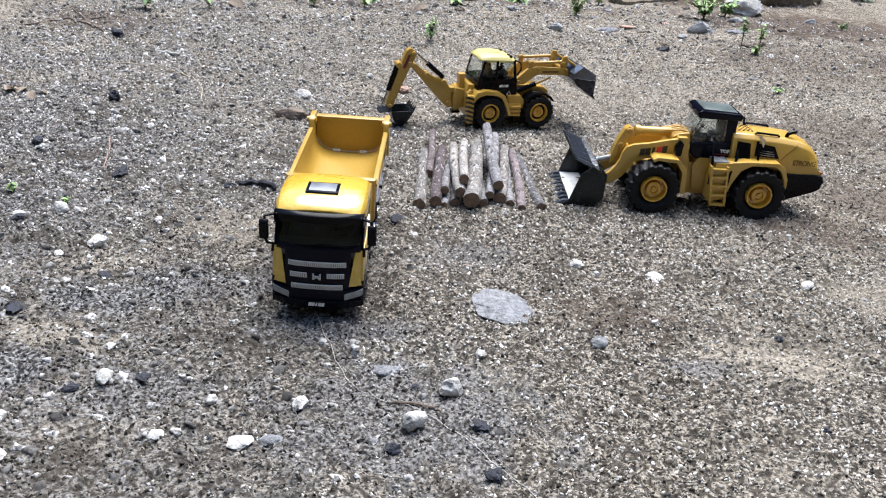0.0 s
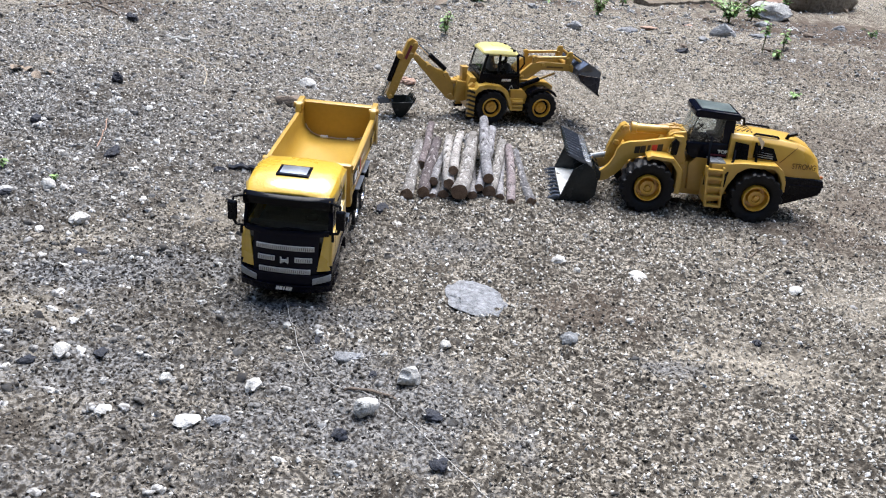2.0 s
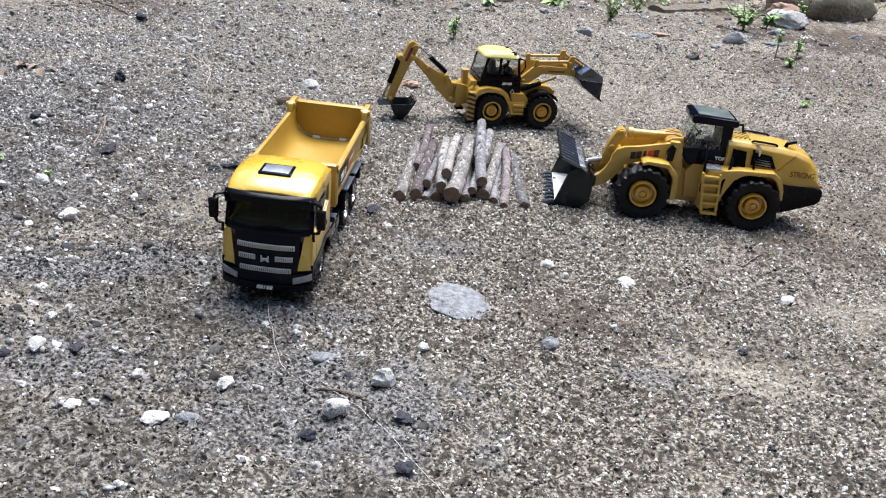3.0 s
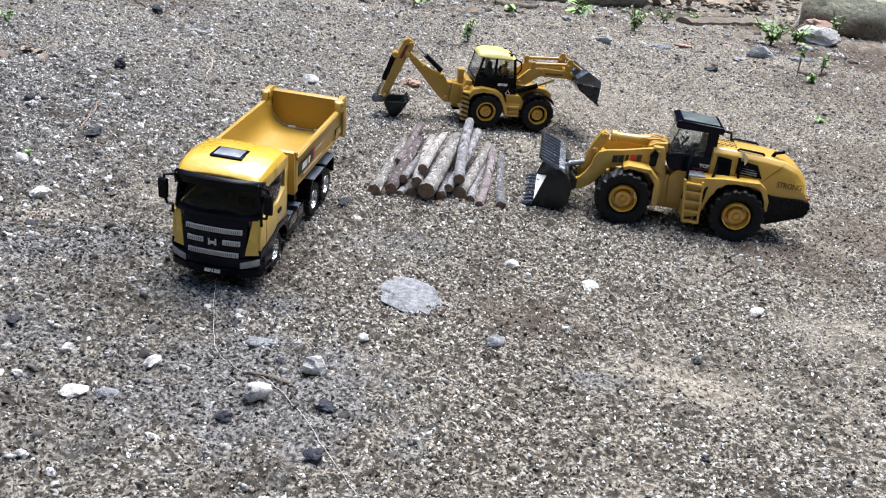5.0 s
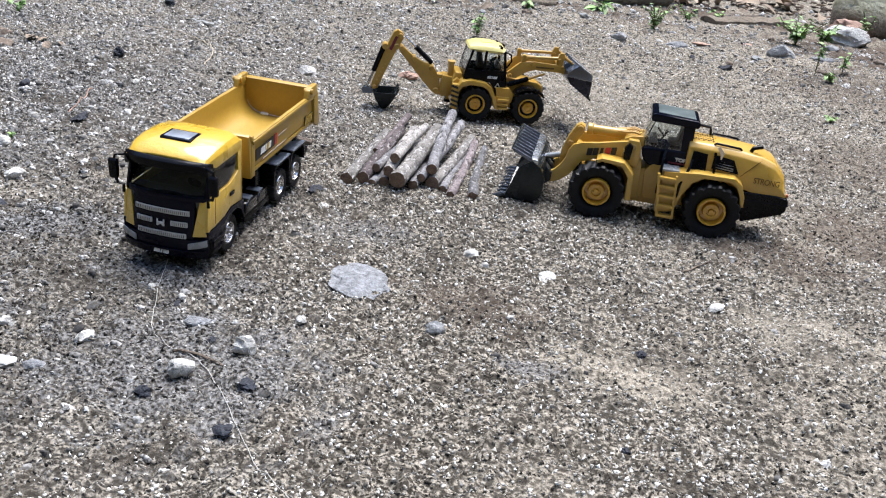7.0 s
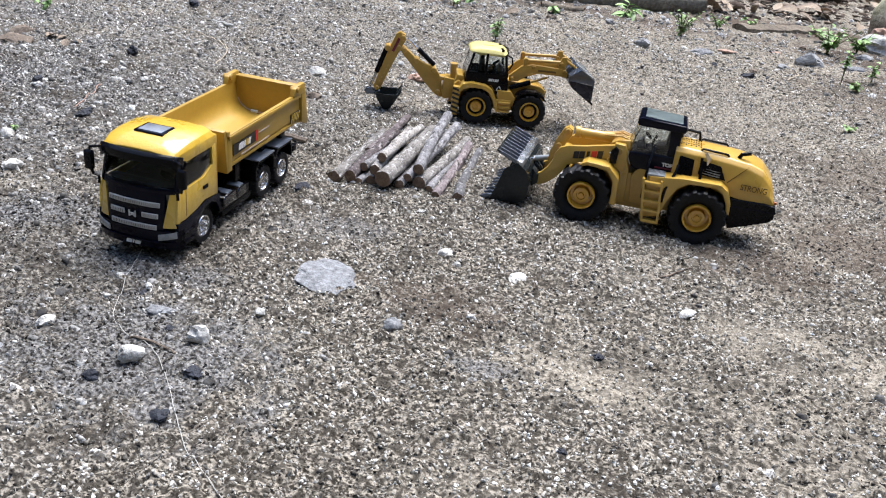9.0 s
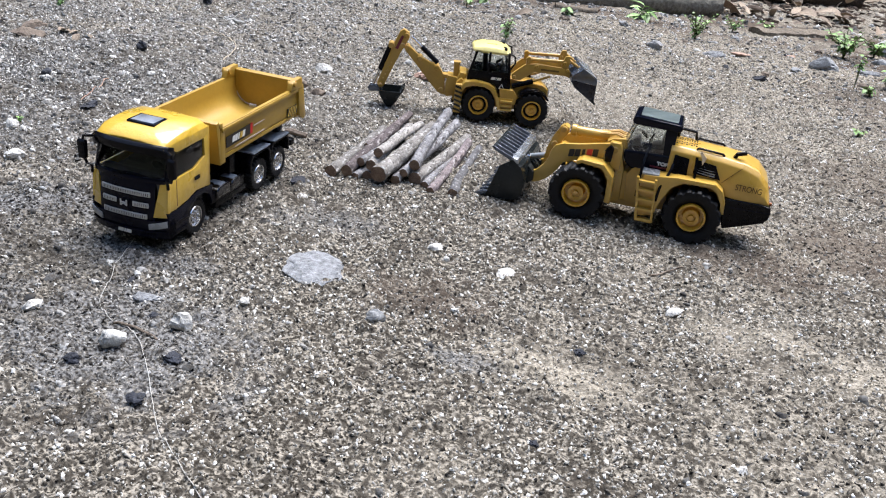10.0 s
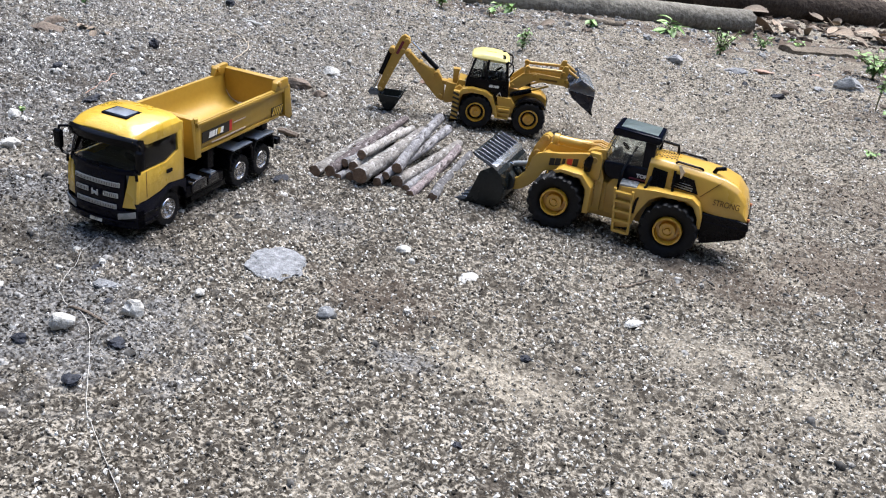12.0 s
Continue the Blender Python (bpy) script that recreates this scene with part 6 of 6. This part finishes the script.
def scatter(name, label, category, count, material, low, high, power, area, rng, weight, sides=5, tall=0.55):
    """Many small angular grains as one mesh: a ring at the soil, a second ring and a tip."""
    x0, x1, y0, y1 = area
    keep_x, keep_y = [], []
    have = 0
    while have < count:
        x, y = rng.uniform(x0, x1, count), rng.uniform(y0, y1, count)
        ok = rng.random(count) < weight(x, y)
        keep_x.append(x[ok]), keep_y.append(y[ok])
        have += int(ok.sum())
    x, y = np.concatenate(keep_x)[:count], np.concatenate(keep_y)[:count]
    r = low + (high - low) * rng.random(count) ** power
    z = on_ground(x, y)
    phase, flat = rng.uniform(0, 6.28, count), rng.uniform(0.6, 1.0, count)
    verts = np.zeros((count, 2 * sides + 1, 3))
    for ring, (grow, up) in enumerate(((1.0, -0.25), (0.82, tall * 0.75))):
        for k in range(sides):
            a = phase + 2 * np.pi * (k + rng.uniform(-0.3, 0.3, count)) / sides
            s = r * grow * rng.uniform(0.35, 1.5, count)
            verts[:, ring * sides + k, 0] = x + np.cos(a) * s
            verts[:, ring * sides + k, 1] = y + np.sin(a) * s * flat
            verts[:, ring * sides + k, 2] = z + r * up * rng.uniform(0.3, 1.6, count)
    verts[:, -1, 0], verts[:, -1, 1] = x + r * rng.uniform(-0.6, 0.6, count), y + r * rng.uniform(-0.6, 0.6, count)
    verts[:, -1, 2] = z + r * tall * rng.uniform(0.8, 1.7, count)
    tri = []
    for k in range(sides):
        n = (k + 1) % sides
        tri += [(k, n, sides + n), (k, sides + n, sides + k), (sides + k, sides + n, 2 * sides)]
    tri = np.array(tri)
    faces = (tri[None] + (np.arange(count) * (2 * sides + 1))[:, None, None]).reshape(-1, 3)
    data = bpy.data.meshes.new(name)
    data.vertices.add(count * (2 * sides + 1))
    data.vertices.foreach_set("co", verts.reshape(-1))
    data.loops.add(len(faces) * 3)
    data.loops.foreach_set("vertex_index", faces.reshape(-1).astype(np.int32))
    data.polygons.add(len(faces))
    data.polygons.foreach_set("loop_start", np.arange(0, len(faces) * 3, 3, dtype=np.int32))
    data.update(calc_edges=True)
    data.validate()
    data.materials.append(material)
    return tagged(new(name, data), label, category, kind="stuff")


def near_first(x, y):
    return np.clip(1.15 - 0.85 * (y - 0.15) / 0.9, 0.12, 1.0)


def left_heavy(x, y):
    return np.clip(0.05 + 0.9 * np.clip((0.02 - x) / 0.25, 0, 1) + 0.5 * np.clip((y - 0.8) / 0.3, 0, 1), 0, 1)


rng = np.random.default_rng(7)
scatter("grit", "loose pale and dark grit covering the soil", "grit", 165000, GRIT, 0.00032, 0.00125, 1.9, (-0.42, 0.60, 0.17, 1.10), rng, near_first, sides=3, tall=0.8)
scatter("gravel", "coarse grey and white gravel scattered on the soil", "gravel", 30000, PEBBLES, 0.0007, 0.0030, 4.0, (-0.45, 0.62, 0.14, 1.3), rng, left_heavy, sides=5, tall=0.55)


# ---- seedlings, fallen log and litter at the plot's edge ----
LEAF = mat("fresh_leaf", (0.16, 0.31, 0.075), 0.5, spread=0.4, scale=120, bump=0.3, bump_scale=500, by="object", second=(0.30, 0.50, 0.15))
STEM = mat("green_stem", (0.09, 0.10, 0.04), 0.7, spread=0.3, scale=150)
DRY_LEAF = mat("dry_leaf", (0.20, 0.14, 0.10), 0.8, spread=0.4, scale=60, bump=0.5, bump_scale=300, by="object", second=(0.40, 0.32, 0.24))
LITTER = grit_material("litter", ((0.0, (0.02, 0.015, 0.012)), (0.5, (0.06, 0.043, 0.033)), (0.8, (0.13, 0.096, 0.074)), (0.95, (0.26, 0.21, 0.165)), (1.0, (0.45, 0.40, 0.34))), clumps=False)
LOG_BARK = mat("smooth_grey_log", (0.11, 0.095, 0.075), 0.8, spread=0.5, scale=22, bump=0.8, bump_scale=120, second=(0.27, 0.25, 0.21), specular=0.3)
ROTTEN = mat("rotten_bark", (0.035, 0.027, 0.022), 0.95, spread=0.5, scale=30, bump=1.0, bump_scale=120, second=(0.08, 0.062, 0.05), specular=0.15)
PLANK = mat("weathered_plank", (0.13, 0.105, 0.08), 0.9, spread=0.5, scale=40, bump=1.0, bump_scale=180, second=(0.25, 0.21, 0.165), specular=0.2)


def leaf_mesh(name, length, width, curl, material, lobes=0.0):
    """A leaf blade along +Y with a folded midrib."""
    verts, faces = [], []
    n = 6
    for j in range(n + 1):
        f = j / n
        half = width / 2 * math.sin(math.pi * min(1, f * 0.93 + 0.05)) ** 0.8 * (1 + lobes * (0.25 if j % 2 else -0.15))
        drop = -curl * length * f * f
        for s in (-1, 0, 1):
            verts.append((s * half * MM, length * f * MM, (drop + abs(s) * half * 0.35) * MM))
    for j in range(n):
        for k in range(2):
            a = j * 3 + k
            faces.append((a, a + 1, a + 4, a + 3))
    data = bpy.data.meshes.new(name)
    data.from_pydata(verts, [], faces)
    data.polygons.foreach_set("use_smooth", [True] * len(faces))
    data.materials.append(material)
    return data


BLADES = [leaf_mesh("leaf", *size, LEAF) for size in ((9, 6.5, 0.3), (12, 7.5, 0.4), (7, 5.5, 0.25), (17, 6.0, 0.35))]
DRY_BLADES = [leaf_mesh("dry_leaf", 46, 24, 0.3, DRY_LEAF), leaf_mesh("dry_leaf", 34, 18, -0.25, DRY_LEAF), leaf_mesh("dry_leaf", 26, 15, 0.5, DRY_LEAF)]


def seedling(x, y, height, leaves, spread, label, seed, blade=None, bare=0.3, scale=1.0):
    pick = random.Random(seed)
    z = ground_z(x, y)
    plant = thing("seedling", label, "plant", pose(x, y, z))
    leaves = leaves * 2
    stems = max(1, leaves // 9)
    for s in range(stems):
        lean = pick.uniform(0, 6.28)
        reach = spread * pick.uniform(0.2, 0.9) if stems > 1 else spread * 0.15
        pts = [(0, 0, -1)]
        for k in range(1, 5):
            f = k / 4
            pts.append((math.cos(lean) * reach * f * f + pick.uniform(-0.8, 0.8), math.sin(lean) * reach * f * f + pick.uniform(-0.8, 0.8), height * f * (pick.uniform(0.6, 1.0) if s else 1)))
        part("stem", pipe(pts, 0.45 if height < 40 else 0.7, 6), STEM, plant)
        for k in range(leaves // stems):
            f = bare + (1 - bare) * (k + pick.random()) / (leaves // stems)
            j = min(3, int(f * 4))
            a, b = Vector(pts[j]), Vector(pts[j + 1])
            at = a + (b - a) * (f * 4 - j)
            ob = new("leaf", BLADES[pick.randrange(3) if blade is None else blade])
            ob.parent = plant
            size = 0.55 * scale * pick.uniform(0.6, 1.25)
            ob.matrix_local = Matrix.Translation(at * MM) @ pose(0, 0, 0, pick.uniform(-15, 30), pick.uniform(-25, 25), pick.uniform(0, 360)) @ Matrix.Diagonal((size, size, size, 1))
    return plant


def plants():
    small = "small bright green seedling growing from the soil"
    bushy = "bushy green weed at the edge of the plot"
    seedling(-0.0126, 0.967, 24, 30, 9, small, 1, bare=0.15)
    seedling(0.1803, 1.2056, 34, 60, 26, bushy, 2, scale=1.0, bare=0.1)
    seedling(0.3568, 1.043, 36, 13, 10, "tall thin seedling with a dark stem", 3, bare=0.6, scale=1.1)
    seedling(0.372, 1.03, 10, 14, 16, "low green weed beside a tall seedling", 4)
    seedling(0.3458, 0.8747, 7, 12, 8, small, 5, scale=0.8)
    seedling(-0.252, 0.482, 5, 7, 5, small, 6, scale=0.6)
    seedling(-0.214, 0.47, 4, 5, 4, small, 7, scale=0.5)
    seedling(0.10, 1.262, 16, 14, 26, "long-leaved green weed beside a fallen log", 8, blade=3, bare=0.05, scale=2.0)
    seedling(-0.09, 1.175, 12, 10, 16, "long-leaved green weed beside a fallen log", 9, blade=3, bare=0.05, scale=1.9)
    seedling(0.015, 1.185, 10, 8, 14, small, 10, blade=1, bare=0.1, scale=1.6)
    seedling(0.225, 1.305, 22, 22, 22, bushy, 11, scale=1.3)
    seedling(0.275, 1.35, 16, 16, 20, small, 12, scale=1.4)
    seedling(0.365, 1.245, 36, 56, 40, "leafy green weed on several stems", 13, scale=1.5, bare=0.2)
    seedling(0.405, 1.28, 28, 40, 32, "leafy green weed on several stems", 14, scale=1.4, bare=0.2)
    seedling(0.395, 1.09, 22, 16, 18, bushy, 15)
    seedling(0.47, 1.345, 42, 22, 22, "leafy green weed beside a pale rock", 16, scale=1.2)
    seedling(-0.335, 0.992, 26, 24, 26, bushy, 17, scale=1.5)
    seedling(-0.27, 1.02, 24, 16, 20, bushy, 18, scale=1.3)
    seedling(-0.40, 0.735, 14, 12, 16, bushy, 19)
    seedling(-0.16, 1.09, 20, 16, 24, bushy, 20, scale=1.3)
    seedling(-0.10, 1.105, 18, 14, 22, bushy, 21, scale=1.2)
    seedling(0.56, 1.24, 12, 14, 16, small, 22)
    seedling(0.72, 1.55, 30, 40, 60, bushy, 23, scale=1.8)
    seedling(0.62, 1.50, 26, 26, 40, bushy, 24, scale=1.6)


plants()


def fallen_log(name, label, a, b, r0, r1, seed, material, end_material):
    """A fallen tree stem with a broken end."""
    a, b = Vector(a), Vector(b)
    d = b - a
    log = thing(name, label, "log", Matrix.Translation(a * MM) @ d.to_track_quat("Y", "Z").to_matrix().to_4x4())
    shift = Vector((seed, seed * 2.7, 1))
    n, steps = 28, 60
    rings = []
    for j in range(steps + 1):
        f = j / steps
        r = r0 + (r1 - r0) * f
        knot = 1 + 0.16 * math.exp(-((f - 0.62) / 0.02) ** 2)
        ring = []
        for k in range(n):
            t = 2 * math.pi * k / n
            v = Vector((math.cos(t), 0, math.sin(t)))
            q = r * knot * (1 + 0.06 * noise.noise(shift + v + Vector((0, f * 7, 0))) + 0.025 * noise.noise(shift + v * 3 + Vector((0, f * 40, 0))))
            rag = 0 if j < steps else 6 * noise.noise(shift + v * 4)
            ring.append((v.x * q + 5 * noise.noise(shift + Vector((0, f * 2, 0))), d.length * f + rag, v.z * q))
        rings.append(ring)
    bm = bmesh.new()
    rows = [[bm.verts.new(p) for p in ring] for ring in rings]
    for p, q in zip(rows, rows[1:]):
        for k in range(n):
            bm.faces.new((p[k], p[(k + 1) % n], q[(k + 1) % n], q[k]))
    part("bark", bm, material, log, smooth=60)
    for ring in (rings[0], rings[-1]):
        bm = bmesh.new()
        bm.faces.new([bm.verts.new(p) for p in ring])
        centre = bmesh.ops.poke(bm, faces=bm.faces)["verts"][0]
        centre.co.y += 3
        part("broken_end", bm, end_material, log, "reddish brown broken end")
    return log


fallen_log("fallen_log", "smooth grey fallen log with a broken end", (-340, 1068, 18), (197, 1436, 23), 21, 19, 3, LOG_BARK, CUT)
fallen_log("fallen_log", "dark rotten log behind another log", (-60, 1500, 34), (430, 1800, 30), 32, 26, 9, ROTTEN, CUT)
fallen_log("fallen_branch", "thin brown branch lying on the soil", (-8, 1222, 14), (48, 1240, 14), 7, 5, 5, PLANK, CUT)


def plank():
    rows = []
    for j in range(25):
        f = j / 24
        x = -75 + 150 * f
        w = lambda k: 2.2 * noise.noise(Vector((f * 9, k, 4)))
        rows.append([(x, -16 + w(1), 0), (x, -15 + w(2), 12 + w(3)), (x, -5, 15 + w(4)), (x, 6, 15.5 + w(5)), (x, 16 + w(6), 12), (x, 16 + w(7), 0)])
    ob = part("weathered_plank", lofted(rows), PLANK, None, smooth=30)
    ob.matrix_basis = pose(0.315, 1.385, ground_z(0.315, 1.385) - 0.008, 0, 0, 40)
    tagged(ob, "weathered grey-brown plank half sunk in the soil", "plank")


plank()


def dry_leaves():
    pick = random.Random(5)
    spots = [(0.30 + pick.uniform(-0.12, 0.3), 1.55 + pick.uniform(-0.1, 0.35)) for _ in range(70)] + [(-0.135, 1.172), (-0.29, 1.075), (-0.23, 1.09), (0.245, 1.50), (0.285, 1.52), (0.33, 1.56), (0.22, 1.46), (-0.02, 1.13), (-0.25, 1.045)]
    for k, (x, y) in enumerate(spots):
        z = ground_z(x, y)
        ob = new("dry_leaf", DRY_BLADES[k % 3])
        s = pick.uniform(0.5, 1.15)
        ob.matrix_basis = pose(x, y, z + 0.004 + (0.01 * pick.random() if y > 1.45 else 0), pick.uniform(-25, 25), pick.uniform(-30, 30), pick.uniform(0, 360)) @ Matrix.Diagonal((s, s, s, 1))
        tagged(ob, "curled brown dry leaf lying on the ground", "leaf", "fallen dry leaves")


dry_leaves()
for k in range(5):
    scrap = new("dry_leaf", DRY_BLADES[2])
    scrap.matrix_basis = pose(-0.332 + 0.006 * k, 0.650 + 0.005 * (k % 3), ground_z(-0.32, 0.655) + 0.003, 20 - 9 * k, 12 * (k % 2), 70 * k) @ Matrix.Diagonal((0.45, 0.45, 0.45, 1))
    tagged(scrap, "small curled reddish dry leaf on the soil", "leaf", "fallen dry leaves")


def litter_area(x, y):
    line = 1.22 + (x + 0.1) * 0.5
    return np.where(y > line + 0.06, 1.0, 0.0)


def soil_edge(x, y):
    return np.where(y > 1.12 + (x + 0.1) * 0.45, 0.9, 0.03)


scatter("leaf_litter", "dark brown leaf litter and bark behind the log", "litter", 9000, LITTER, 0.003, 0.012, 2.2, (-0.6, 1.2, 1.2, 2.6), rng, litter_area, sides=4, tall=0.35)
scatter("edge_gravel", "small stones and bark chips along the plot's edge", "gravel", 1700, PEBBLES, 0.0016, 0.0055, 2.6, (-0.5, 0.9, 1.0, 1.6), rng, soil_edge, sides=5, tall=0.6)
